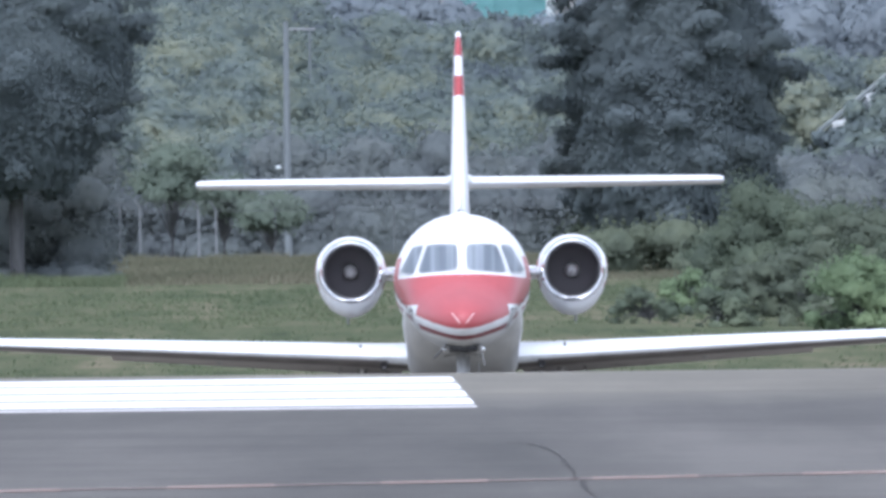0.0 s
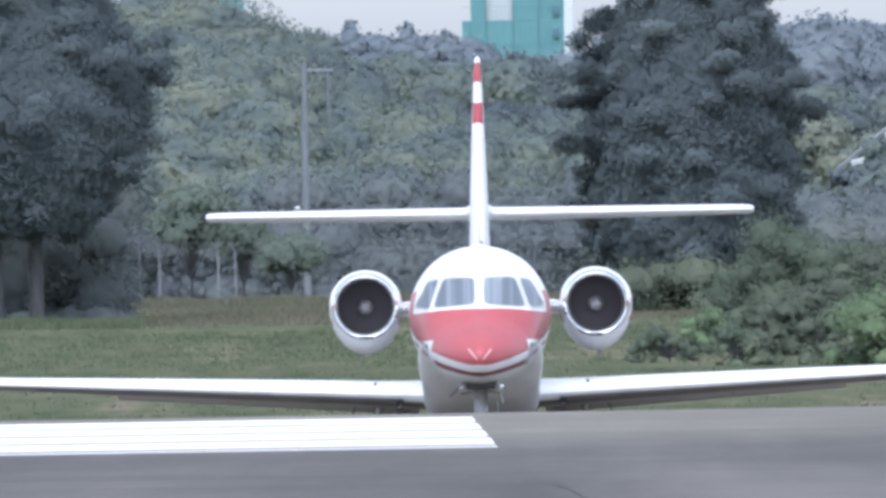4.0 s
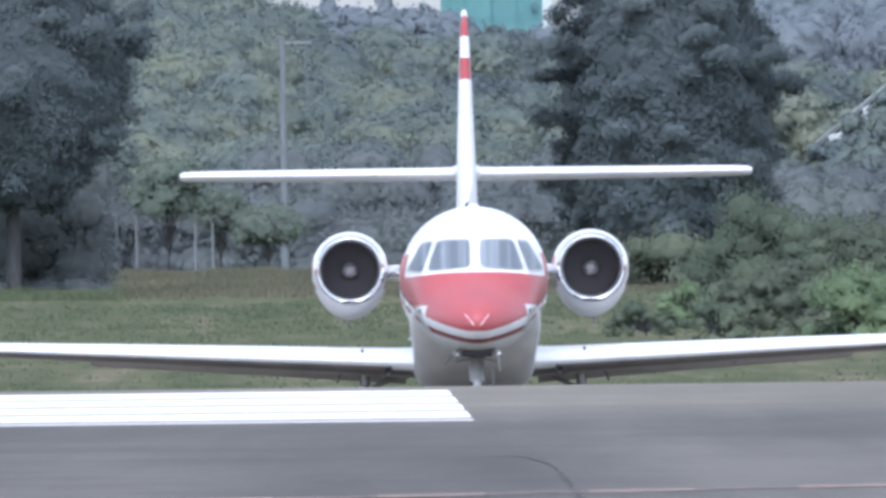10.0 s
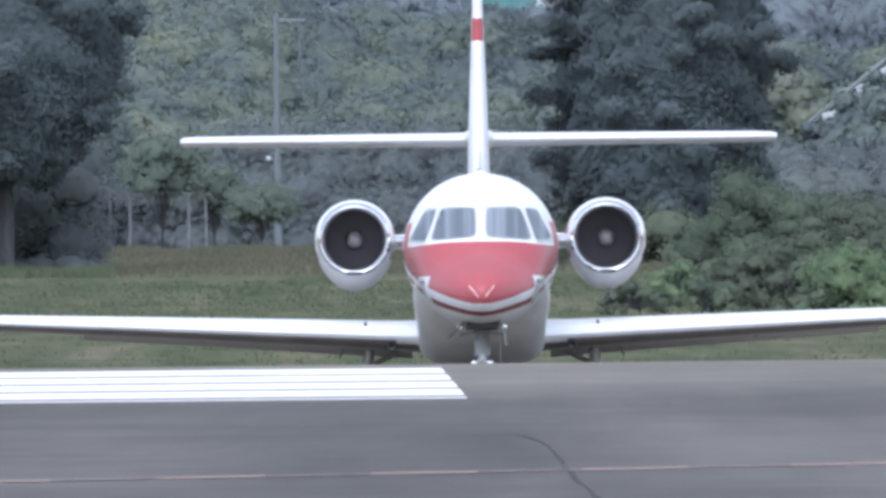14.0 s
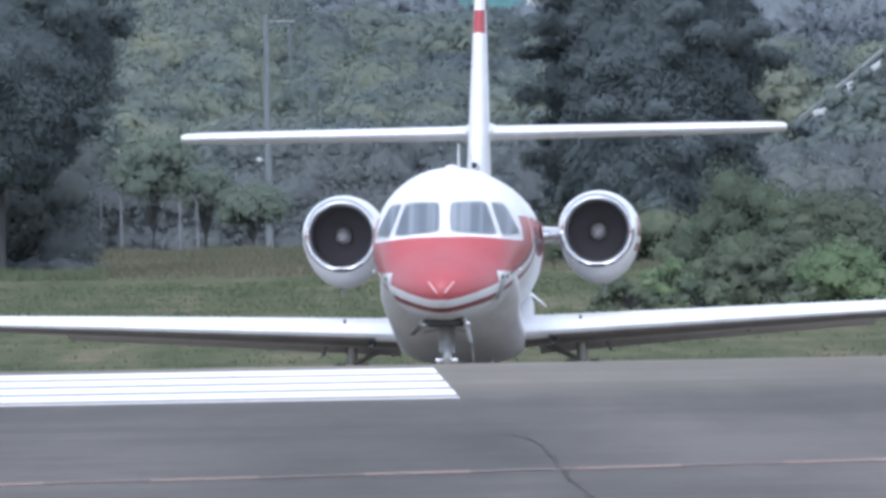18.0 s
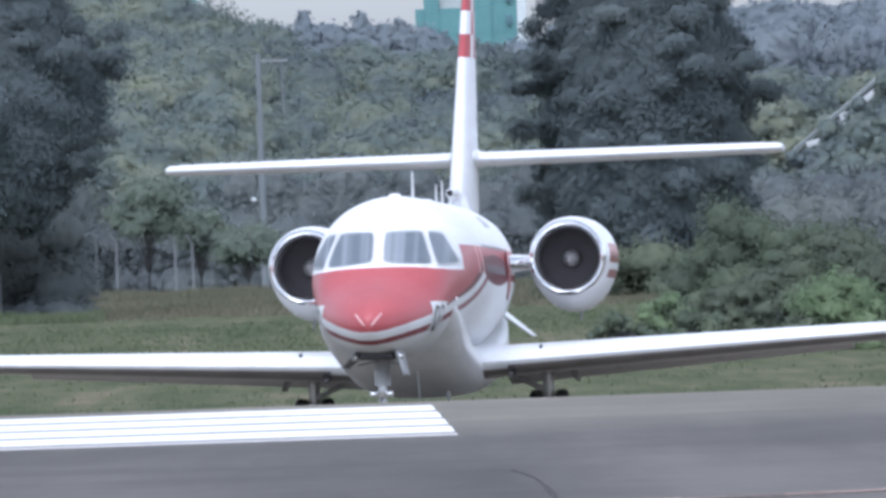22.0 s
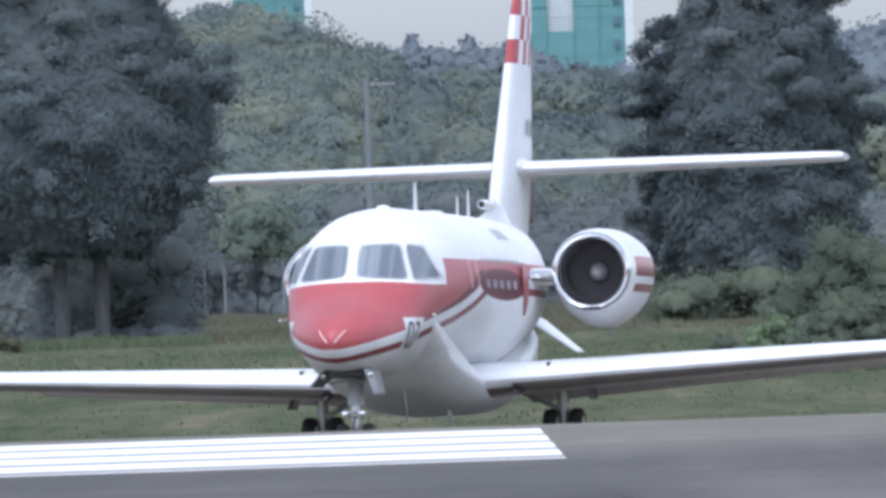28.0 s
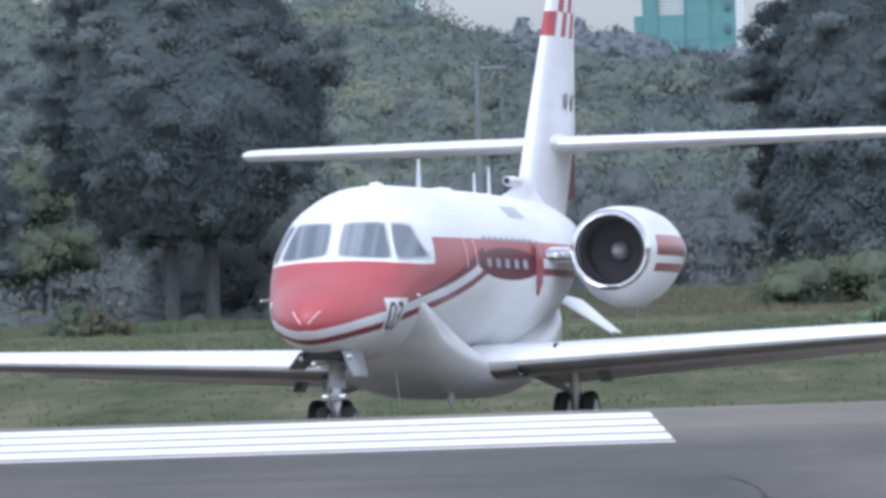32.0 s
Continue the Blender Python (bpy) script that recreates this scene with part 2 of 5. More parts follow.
def leaf_material(name, stops, rough=0.7, flat=1.0, deep=1.0, relief=2.5):
    m = mat(name, stops[0], rough, 0, 0.1)
    n = Net(m)
    g = n.add("ShaderNodeNewGeometry")
    c = n.coords()
    c = n.scaled(c, 1.0, deep, flat)
    a = n.noise(c, 0.35, 4, 0.6)
    w = n.noise(c, 0.075, 3, 0.5)
    fine = n.noise(c, 1.6, 4, 0.65)
    f = n.math("MULTIPLY_ADD", g.outputs["Random Per Island"], 0.05, n.math("MULTIPLY_ADD", a, 0.41, n.math("MULTIPLY_ADD", w, 0.42, n.math("MULTIPLY", fine, 0.12))))

    k = len(stops)
    col = n.ramp(f, [(0.36 + 0.26 * i / (k - 1), s) for i, s in enumerate(stops)])
    n.base(col)
    n.bump(n.noise(c, relief, 5, 0.65), 0.22, 0.3 / relief)
    t = n.add("ShaderNodeBsdfTranslucent")
    n.link(col, t.inputs[0])
    x = n.add("ShaderNodeMixShader")
    x.inputs[0].default_value = 0.5
    n.link(n.b.outputs[0], x.inputs[1])
    n.link(t.outputs[0], x.inputs[2])
    n.link(x.outputs[0], n.t.nodes["Material Output"].inputs[0])
    return m


def bark_material(name, a, b):
    m = mat(name, a, 0.9)
    n = Net(m)
    c = n.coords()
    v = n.noise(n.scaled(c, 3, 3, 0.5), 3.0, 6, 0.7)
    n.base(n.ramp(v, [(0.35, a), (0.65, b)]))
    n.bump(v, 0.7, 0.05)
    return m


M_TURF = ground_material()
M_ASPHALT = asphalt_material("runway_asphalt", (0.052, 0.0485, 0.0425), (0.124, 0.1145, 0.1005), (0.150, 0.138, 0.111))
M_OLD = asphalt_material("weathered_asphalt", (0.116, 0.106, 0.085), (0.194, 0.178, 0.143))
M_MARK = marking_material("white_marking", (0.80, 0.80, 0.80), (0.45, 0.45, 0.45))
M_TAR = mat("tar", (0.125, 0.121, 0.115), 0.85)
M_WORN = marking_material("worn_marking", (0.64, 0.62, 0.61), (0.36, 0.35, 0.34))
M_LINE = marking_material("faded_line", (0.50, 0.385, 0.34), (0.32, 0.26, 0.24))
M_FAINT = marking_material("worn_line", (0.365, 0.295, 0.268), (0.29, 0.24, 0.222))
# pine, wood and conifer colours carry the haze: paler and bluer than the leaves
M_PINE = leaf_material("hazed_pine_needles", [(0.166, 0.199, 0.211), (0.186, 0.222, 0.230), (0.221, 0.253, 0.251)], 0.7, 2.5)
M_WOOD = leaf_material("hazed_far_foliage", [(0.167, 0.199, 0.227), (0.232, 0.280, 0.257), (0.342, 0.366, 0.276)], 0.7, 2.2)
M_CONIF = leaf_material("hazed_far_conifer", [(0.237, 0.276, 0.305), (0.295, 0.334, 0.360)])
M_BUSH = leaf_material("bush_leaves", [(0.108, 0.135, 0.107), (0.167, 0.205, 0.149), (0.240, 0.280, 0.190)])
M_DEEP = leaf_material("dark_bush_leaves", [(0.127, 0.153, 0.125), (0.174, 0.205, 0.152), (0.229, 0.260, 0.178)])
M_BRIGHT = leaf_material("bright_leaves", [(0.159, 0.218, 0.136), (0.227, 0.302, 0.177), (0.294, 0.368, 0.209)])
M_LIGHT = leaf_material("fence_tree_leaves", [(0.172, 0.216, 0.176), (0.230, 0.278, 0.222), (0.290, 0.335, 0.257)])
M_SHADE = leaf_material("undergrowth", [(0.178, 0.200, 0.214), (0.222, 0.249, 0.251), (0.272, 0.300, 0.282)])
M_GRASS = leaf_material("grass_blades", [(0.12, 0.15, 0.09), (0.148, 0.178, 0.105), (0.185, 0.20, 0.122)], 0.7, 1.0, 0.1)
M_DRY = leaf_material("dry_grass", [(0.135, 0.142, 0.095), (0.175, 0.172, 0.118), (0.225, 0.205, 0.15)], 0.7, 1.0, 0.2)
M_BARK = bark_material("pine_bark", (0.058, 0.060, 0.063), (0.11, 0.11, 0.11))
M_CONCRETE = bark_material("pole_concrete", (0.145, 0.165, 0.175), (0.20, 0.22, 0.23))
M_GALV = mat("galvanised_steel", (0.25, 0.26, 0.27), 0.6, 0.2)
M_DULL = mat("weathered_steel", (0.14, 0.15, 0.155), 0.7, 0.2)


def net_material():
    m = mat("scaffold_net", (0.05, 0.36, 0.34), 0.8)
    n = Net(m)
    c = n.coords()
    a = n.noise(c, 0.25, 5)
    b = n.noise(n.scaled(c, 3, 3, 0.3), 1.0, 3)
    f = n.math("MULTIPLY_ADD", a, 0.6, n.math("MULTIPLY", b, 0.4))
    n.base(n.ramp(f, [(0.35, (0.10, 0.23, 0.235)), (0.6, (0.125, 0.275, 0.28))]))
    return m


M_NET = net_material()
M_NETDARK = mat("scaffold_pipe", (0.10, 0.24, 0.25), 0.7)
M_GAP = mat("shaded_opening", (0.09, 0.17, 0.20), 0.8)
M_PALE = paint_material("pale_cladding", (0.55, 0.60, 0.60), 0.6)
M_ROOF = paint_material("pale_roof", (0.54, 0.56, 0.56), 0.6)
M_TILE = paint_material("roof_tile", (0.12, 0.14, 0.14), 0.7)

# ---- helpers for meshes ----


def part(name, bm, material, parent=None, label="", smooth=True, under=None):
    me = bpy.data.meshes.new(name)
    bm.normal_update()
    # faces that look down get the underside paint, shade included in its colour
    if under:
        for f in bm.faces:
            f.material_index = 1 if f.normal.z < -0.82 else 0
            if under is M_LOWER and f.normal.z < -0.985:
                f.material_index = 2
    bm.to_mesh(me)
    bm.free()
    me.materials.append(material)
    if under:
        me.materials.append(under)
        me.materials.append(M_FLAPLOW)
    if smooth:
        me.polygons.foreach_set("use_smooth", [True] * len(me.polygons))
        me.set_sharp_from_angle(angle=radians(40))
    ob = new(name, me)
    if parent:
        ob.parent = parent
    if label:
        tagged(ob, label)
    return ob


def thing(name, label, category, group="", at=None, kind=""):
    ob = tagged(new(name), label, category, group, kind)
    if at is not None:
        ob.matrix_world = at
    return ob


def loft(rings, caps=True, closed=True, bm=None):
    """Skin a list of rings (same number of points each)."""
    bm = bm or bmesh.new()
    vs = [[bm.verts.new(p) for p in r] for r in rings]
    k = len(rings[0])
    for a, b in zip(vs, vs[1:]):
        for i in range(k if closed else k - 1):
            j = (i + 1) % k
            bm.faces.new((a[i], a[j], b[j], b[i]))
    if caps:
        bm.faces.new(vs[0][::-1])
        bm.faces.new(vs[-1])
    bmesh.ops.recalc_face_normals(bm, faces=bm.faces[:])
    return bm


def tube(path, radii, k=10, bm=None, caps=True):
    """A round bar along a path of points."""
    pts = [Vector(p) for p in path]
    rings = []
    for i, p in enumerate(pts):
        d = (pts[min(i + 1, len(pts) - 1)] - pts[max(i - 1, 0)]).normalized()
        q = d.to_track_quat("Z", "Y")
        r = radii[i] if isinstance(radii, (list, tuple)) else radii
        rings.append([p + q @ Vector((r * math.cos(6.28318 * a / k), r * math.sin(6.28318 * a / k), 0)) for a in range(k)])
    return loft(rings, caps, True, bm)


def turned(profile, k=32, axis="Y", at=(0, 0, 0), bm=None, caps=False):
    """A body of revolution from (station, radius) pairs."""
    rings = []
    for s, r in profile:
        ring = []
        for a in range(k):
            c, q = r * math.cos(2 * math.pi * a / k), r * math.sin(2 * math.pi * a / k)
            p = {"Y": (c, s, q), "X": (s, c, q), "Z": (c, q, s)}[axis]
            ring.append((p[0] + at[0], p[1] + at[1], p[2] + at[2]))
        rings.append(ring)
    return loft(rings, caps, True, bm)


def slab(x0, x1, y0, y1, z0, z1, bevel=0.0, bm=None, turn=None):
    bm = bm or bmesh.new()
    v = [bm.verts.new((x, y, z)) for x in (x0, x1) for y in (y0, y1) for z in (z0, z1)]
    fs = [bm.faces.new([v[i] for i in q]) for q in ((0, 1, 3, 2), (4, 6, 7, 5), (0, 4, 5, 1), (2, 3, 7, 6), (0, 2, 6, 4), (1, 5, 7, 3))]
    if bevel:
        es = list({e for f in fs for e in f.edges})
        bmesh.ops.bevel(bm, geom=es, offset=bevel, segments=2, profile=0.5, affect="EDGES")
    if turn is not None:
        bmesh.ops.transform(bm, matrix=turn, verts=bm.verts[:])
    bmesh.ops.recalc_face_normals(bm, faces=bm.faces[:])
    return bm


def quads(name, corners, material, parent=None, normals=None):
    """One mesh from an array of loose faces, shape (n, k, 3), with a shading direction for each corner or face."""
    n, k = corners.shape[:2]
    if normals is not None:
        if normals.ndim == 2:
            normals = np.repeat(normals[:, None], k, 1)
    me = bpy.data.meshes.new(name)
    me.vertices.add(n * k)
    me.vertices.foreach_set("co", corners.reshape(-1).astype(np.float32))
    me.loops.add(n * k)
    me.loops.foreach_set("vertex_index", np.arange(n * k, dtype=np.int32))
    me.polygons.add(n)
    me.polygons.foreach_set("loop_start", np.arange(0, n * k, k, dtype=np.int32))
    me.update(calc_edges=True)
    me.materials.append(material)
    if normals is not None:
        me.polygons.foreach_set("use_smooth", np.ones(n, dtype=bool))
        free = me.attributes.new("custom_normal", "FLOAT_VECTOR", "CORNER")
        free.data.foreach_set("vector", normals.reshape(-1).astype(np.float32))
    ob = new(name, me)
    if parent:
        ob.parent = parent
    return ob


# ---- ground, runway ----


GROUND_Y = [-400, -30, 30, 62, 92, 124, 136, 138, 140, 152, 158.6, 161, 167.4, 170, 176, 180, 186, 193, 200, 240, 300, 450, 600, 1000, 1500, 2600, 4500]
GROUND_Z = [0.2, 0.2, 0.1, -0.95, -0.552, -0.174, -0.056, -0.045, -0.072, -0.515, -0.650, -0.722, -0.885, -0.950, -1.100, -1.175, -1.296, -1.427, -1.560, -1.63, -1.5, -1.40, -1.38, -0.6, 2.0, 6.0, 10.0]


def ground_z(y):
    """Height of the airfield along the line of sight: crowned runway, dip behind it, flat field, rising far land."""
    return float(np.interp(y, GROUND_Y, GROUND_Z))


def build_ground():
    ys = sorted(set([-400, -200, -100, -60, -30, 0, 30, 50, 62, 75, 92, 115, 124, 136, 138, 140, 152, 158.6, 161, 167.4, 170, 176, 180, 186, 193, 200] + list(range(220, 620, 20)) + list(range(650, 1500, 50)) + [1700, 2000, 2600, 3500, 4500]))
    xs = [-2500, -1200, -600, -300, -150, -80, -50] + list(range(-40, 41, 4)) + [50, 80, 150, 300, 600, 1200, 2500]
    bm = bmesh.new()
    grid = []
    for y in ys:
        row = []
        for x in xs:
            z = ground_z(y)
            if y > 240:
                z += 0.05 * noise.noise((x * 0.13, y * 0.05, 0)) + (0.2 * noise.noise((x * 0.01, y * 0.004, 3)) if y > 700 else 0)
            row.append(bm.verts.new((x, y, z)))
        grid.append(row)
    for a, b in zip(grid, grid[1:]):
        for i in range(len(xs) - 1):
            bm.faces.new((a[i], a[i + 1], b[i + 1], b[i]))
    tagged(part("ground", bm, M_TURF), "green airfield turf with dry patches", "grass field", "", "structure")


def strip(x0, x1, y0, y1, lift, nx, ys):
    """A thin paved sheet that follows the ground."""
    bm = bmesh.new()
    rows = []
    for y in [y0] + [q for q in ys if y0 < q < y1] + [y1]:
        rows.append([bm.verts.new((x0 + (x1 - x0) * i / nx, y, ground_z(y) + lift)) for i in range(nx + 1)])
    for a, b in zip(rows, rows[1:]):
        for i in range(nx):
            bm.faces.new((a[i], a[i + 1], b[i + 1], b[i]))
    # a skirt gives the sheet its thickness
    edge = [rows[0][0], rows[0][-1], rows[-1][-1], rows[-1][0]]
    low = [bm.verts.new((v.co.x, v.co.y, v.co.z - lift - 0.05)) for v in edge]
    for i in range(4):
        try:
            bm.faces.new((edge[i], edge[(i + 1) % 4], low[(i + 1) % 4], low[i]))
        except ValueError:
            pass
    return bm


KNOTS = [62, 75, 92, 115, 124, 136, 138, 140, 152, 158.6, 161, 167.4, 170, 176, 180, 186, 193, 200, 220]


def build_runway():
    tagged(part("runway", strip(-1200, 1200, 76, 129.0, 0.03, 40, KNOTS), M_ASPHALT, smooth=False), "dark grey asphalt runway, patched and streaked", "runway", "", "structure")
    tagged(part("runway_shoulder", strip(-1200, 1200, 129.0, 142.0, 0.031, 40, KNOTS), M_OLD, smooth=False), "lighter weathered asphalt along the runway's crown", "runway", "", "structure")
    tagged(part("taxiway", strip(-120, 120, 142.0, 226, 0.03, 20, KNOTS), M_OLD, smooth=False), "weathered asphalt taxiway falling away behind the runway", "taxiway", "", "structure")
    marking = thing("runway_marking", "white painted block of parallel stripes on the runway", "road marking", kind="structure")
    y = 124.2
    for k, w in enumerate((0.34, 1.98, 1.98, 1.98, 1.98)):
        bm = strip(-62, 0, y, y + w, 0.038, 12, KNOTS)
        for v in bm.verts:
            if v.co.x > -1:
                v.co.x = 0.128 - 0.021 * (v.co.y - 124.2)
        part("stripe", bm, M_MARK if k else M_WORN, marking, smooth=False)
        y += w + 0.82
    line = thing("runway_line", "faded pinkish dashed line across the asphalt", "road marking", kind="structure")
    x = -23.36
    while x < 18:
        # a fresh dash, then a stretch worn almost away
        for name, x0, w, o0, o1, m in (("dash", x, 0.82, 0, 0.5, M_LINE), ("worn_dash", x + 0.82, 0.80, 0.06, 0.40, M_FAINT)):
            bm = bmesh.new()
            vs = []
            for px, off in ((x0, o0), (x0 + w, o0), (x0 + w, o1), (x0, o1)):
                y = 103.6 + 0.30 * px + off
                vs.append(bm.verts.new((px, y, ground_z(y) + 0.036)))
            bm.faces.new(vs)
            bmesh.ops.solidify(bm, geom=bm.faces[:], thickness=0.004)
            part(name, bm, m, line, smooth=False)
        x += 1.623


def build_crack():
    """A dark tarred crack that bends across the runway."""
    bm = bmesh.new()
    rows = []
    ys = [98.0, 101.0, 104.3, 108.9, 111.3, 112.9, 113.5]
    xs = [1.05, 0.94, 0.875, 0.80, 0.72, 0.58, 0.20]
    for k in range(63):
        y = 98.0 + k * 0.25
        x = float(np.interp(y, ys, xs)) + 0.010 * math.sin(y * 1.9) + 0.006 * math.sin(y * 5.3)
        w = 0.014 + 0.008 * math.sin(y * 1.3) + 0.004 * math.sin(y * 4.1)
        rows.append([bm.verts.new((x + q, y, ground_z(y) + 0.0345)) for q in (-w, w)])
    for a, b in zip(rows, rows[1:]):
        bm.faces.new((a[0], a[1], b[1], b[0]))
    bmesh.ops.solidify(bm, geom=bm.faces[:], thickness=0.003)
    tagged(part("runway_crack", bm, M_TAR, smooth=False), "dark tarred crack bending across the asphalt", "runway", "", "structure")


build_ground()
build_runway()
build_crack()

# ---- the jet ----
# body axes: x to the jet's left, y forward from the main wheels, z up from the ground
SECTIONS = [  # station, half width, top, bottom
    (8.02, 0.03, 1.18, 1.08), (7.96, 0.13, 1.26, 1.00), (7.80, 0.25, 1.36, 0.90), (7.50, 0.41, 1.48, 0.85), (7.10, 0.56, 1.60, 0.80),
    (6.75, 0.655, 1.71, 0.78), (6.55, 0.71, 1.80, 0.77), (6.30, 0.765, 2.03, 0.765), (6.05, 0.81, 2.285, 0.755), (5.75, 0.86, 2.465, 0.745),
    (5.3, 0.92, 2.61, 0.735), (4.7, 0.965, 2.70, 0.725), (4.0, 0.985, 2.735, 0.72), (3.0, 0.985, 2.738, 0.72), (1.0, 0.98, 2.738, 0.72),
    (-0.5, 0.975, 2.735, 0.73), (-1.5, 0.95, 2.73, 0.79), (-3.0, 0.85, 2.71, 0.97), (-4.2, 0.68, 2.69, 1.18), (-5.4, 0.46, 2.65, 1.42), (-6.6, 0.25, 2.56, 1.70),
    (-7.5, 0.14, 2.45, 1.92), (-8.0, 0.06, 2.32, 2.05),
]
_SY = [s[0] for s in SECTIONS][::-1]


UPPER, LOWER = 2.08, 1.86      # how square the section is above and below its widest line


def section(y):
    return [float(np.interp(y, _SY, [s[k] for s in SECTIONS][::-1])) for k in (1, 2, 3)]


def half_width(y, z):
    """Half width of the fuselage at station y and height z; negative outside."""
    w, t, b = section(y)
    m = b + 0.50 * (t - b)
    q, e = (z - m) / ((t - m) if z > m else (m - b)), UPPER if z > m else LOWER
    return w * max(0.0, 1 - abs(q) ** e) ** (1 / e) if abs(q) < 1 else -1.0


def front_y(x, z):
    """Station of the nose's skin at (x, z), seen from ahead."""
    lo, hi = 3.0, 8.05
    for _ in range(40):
        m = (lo + hi) / 2
        if half_width(m, z) > abs(x):
            lo = m
        else:
            hi = m
    return lo


def ring(y, k=48):
    w, t, b = section(y)
    m = b + 0.50 * (t - b)
    out = []
    for i in range(k):
        a = 2 * math.pi * i / k
        c, s = math.cos(a), math.sin(a)
        e = 2 / (UPPER if s > 0 else LOWER)
        out.append((w * math.copysign(abs(c) ** e, c), y, m + ((t - m) if s > 0 else (m - b)) * math.copysign(abs(s) ** e, s)))
    return out


def build_fuselage(jet):
    ys = []
    for (a, *_), (b, *_) in zip(SECTIONS, SECTIONS[1:]):
        n = max(1, int(abs(a - b) / 0.22))
        ys += [a + (b - a) * i / n for i in range(n)]
    ys.append(SECTIONS[-1][0])
    body = part("fuselage", loft([ring(y) for y in ys]), M_BODY, jet, "white fuselage with a rose-red nose and cheat lines")
    return body


def pane(name, corners, material, parent, label="", lift=0.008, n=12, inset=0.0):
    """A glazed patch that lies on the nose: corners in the view from ahead (x, z), in order."""
    bm = bmesh.new()
    c = [Vector(p) for p in corners]
    mid = sum(c, Vector((0, 0))) / 4
    c = [p + (p - mid).normalized() * inset for p in c]
    rows = []
    for i in range(n + 1):
        row = []
        for j in range(n + 1):
            a, b = 2 * i / n - 1, 2 * j / n - 1     # corners rounded off
            a, b = a * math.sqrt(1 - 0.13 * b ** 6), b * math.sqrt(1 - 0.13 * a ** 6)
            a, b = (a + 1) / 2, (b + 1) / 2
            p = (c[0].lerp(c[1], a)).lerp(c[3].lerp(c[2], a), b)
            row.append(bm.verts.new((p.x * (1 + lift * 0.4), front_y(p.x, p.y) + lift, p.y)))
        rows.append(row)
    for a, b in zip(rows, rows[1:]):
        for j in range(n):
            bm.faces.new((a[j], a[j + 1], b[j + 1], b[j]))
    bmesh.ops.solidify(bm, geom=bm.faces[:], thickness=0.004)
    bmesh.ops.recalc_face_normals(bm, faces=bm.faces[:])
    return part(name, bm, material, parent, label)


def airfoil(chord, thick, lo=0.0, hi=1.0, k=14):
    """Closed outline of a wing section between two fractions of the chord: (back from the leading edge, up)."""
    def t(f):
        return 5 * thick * (0.2969 * math.sqrt(f) - 0.126 * f - 0.3516 * f * f + 0.2843 * f ** 3 - 0.1036 * f ** 4) * chord
    fs = [lo + (hi - lo) * 0.5 * (1 - math.cos(math.pi * i / k)) for i in range(k + 1)]
    up = [(f * chord, t(f) * 1.05) for f in fs]
    dn = [(f * chord, -t(f) * 0.95) for f in fs[::-1]]
    return up + dn[(1 if hi == 1.0 else 0):(-1 if lo == 0.0 else None)]


def surface(stations, lo=0.0, hi=1.0, upright=False, twist=0.0):
    """A wing skin from stations (span, leading edge y, chord, height, thickness)."""
    rings = []
    for s, le, ch, h, th in stations:
        pts = airfoil(ch, th, lo, hi)
        rings.append([((z + 0.0), le - b, s) if upright else (s, le - b, h + z - twist * b) for b, z in pts])
    return loft(rings)


def between(stations, a, b):
    """The stations of a surface between two spans."""
    sp = [s[0] for s in stations]
    pick = lambda s: tuple([s] + [float(np.interp(s, sp, [q[k] for q in stations])) for k in (1, 2, 3, 4)])
    return [pick(a)] + [s for s in stations if a < s[0] < b] + [pick(b)]


def mirrored(bm):
    bmesh.ops.scale(bm, vec=(-1, 1, 1), verts=bm.verts[:])
    bmesh.ops.reverse_faces(bm, faces=bm.faces[:])
    return bm


def build_wing(jet, side):
    st = [(0.55, 2.10, 3.4, 0.675, 0.13), (0.82, 1.86, 3.18, 0.69, 0.13), (1.1, 1.66, 3.0, 0.70, 0.13), (4.4, 0.40, 2.05, 0.855, 0.135), (7.3, -0.68, 1.22, 0.985, 0.14), (7.62, -0.86, 1.02, 0.992, 0.085), (7.80, -1.12, 0.62, 1.0, 0.05)]
    f = (lambda b: b) if side > 0 else mirrored
    wing = part("wing", f(surface(st, 0.0, 0.74)), M_WHITE, jet, "white low wing, grimy underside painted darker for shade", True, M_LOWER)
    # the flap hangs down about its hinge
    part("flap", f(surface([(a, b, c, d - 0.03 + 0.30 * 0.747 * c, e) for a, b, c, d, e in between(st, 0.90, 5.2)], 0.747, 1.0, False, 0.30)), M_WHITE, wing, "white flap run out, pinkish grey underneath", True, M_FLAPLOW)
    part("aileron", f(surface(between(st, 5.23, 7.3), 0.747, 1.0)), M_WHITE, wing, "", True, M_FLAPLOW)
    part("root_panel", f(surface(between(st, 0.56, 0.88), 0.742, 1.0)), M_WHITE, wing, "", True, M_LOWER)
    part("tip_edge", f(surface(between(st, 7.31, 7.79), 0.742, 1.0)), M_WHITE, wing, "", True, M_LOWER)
    part("stall_fence", f(slab(1.48, 1.51, 0.9, 1.35, 0.80, 0.89, 0.008)), M_BLACK, wing, "small black stall vane")
    part("landing_light", f(turned([(1.66, 0.02), (1.67, 0.045), (1.62, 0.055), (1.4, 0.05)], 16, "Y", (1.16, 0, 0.57))), M_BLACK, wing, "dark landing light in the wing root")
    for x in (2.3, 3.6):
        part("flap_fairing", f(turned([(-0.15, 0.01), (-0.4, 0.07), (-1.0, 0.08), (-1.6, 0.01)], 10, "Y", (x, 0.25 - 0.38 * (x - 1), 0.60 + 0.045 * (x - 1)))), M_GREY, wing)


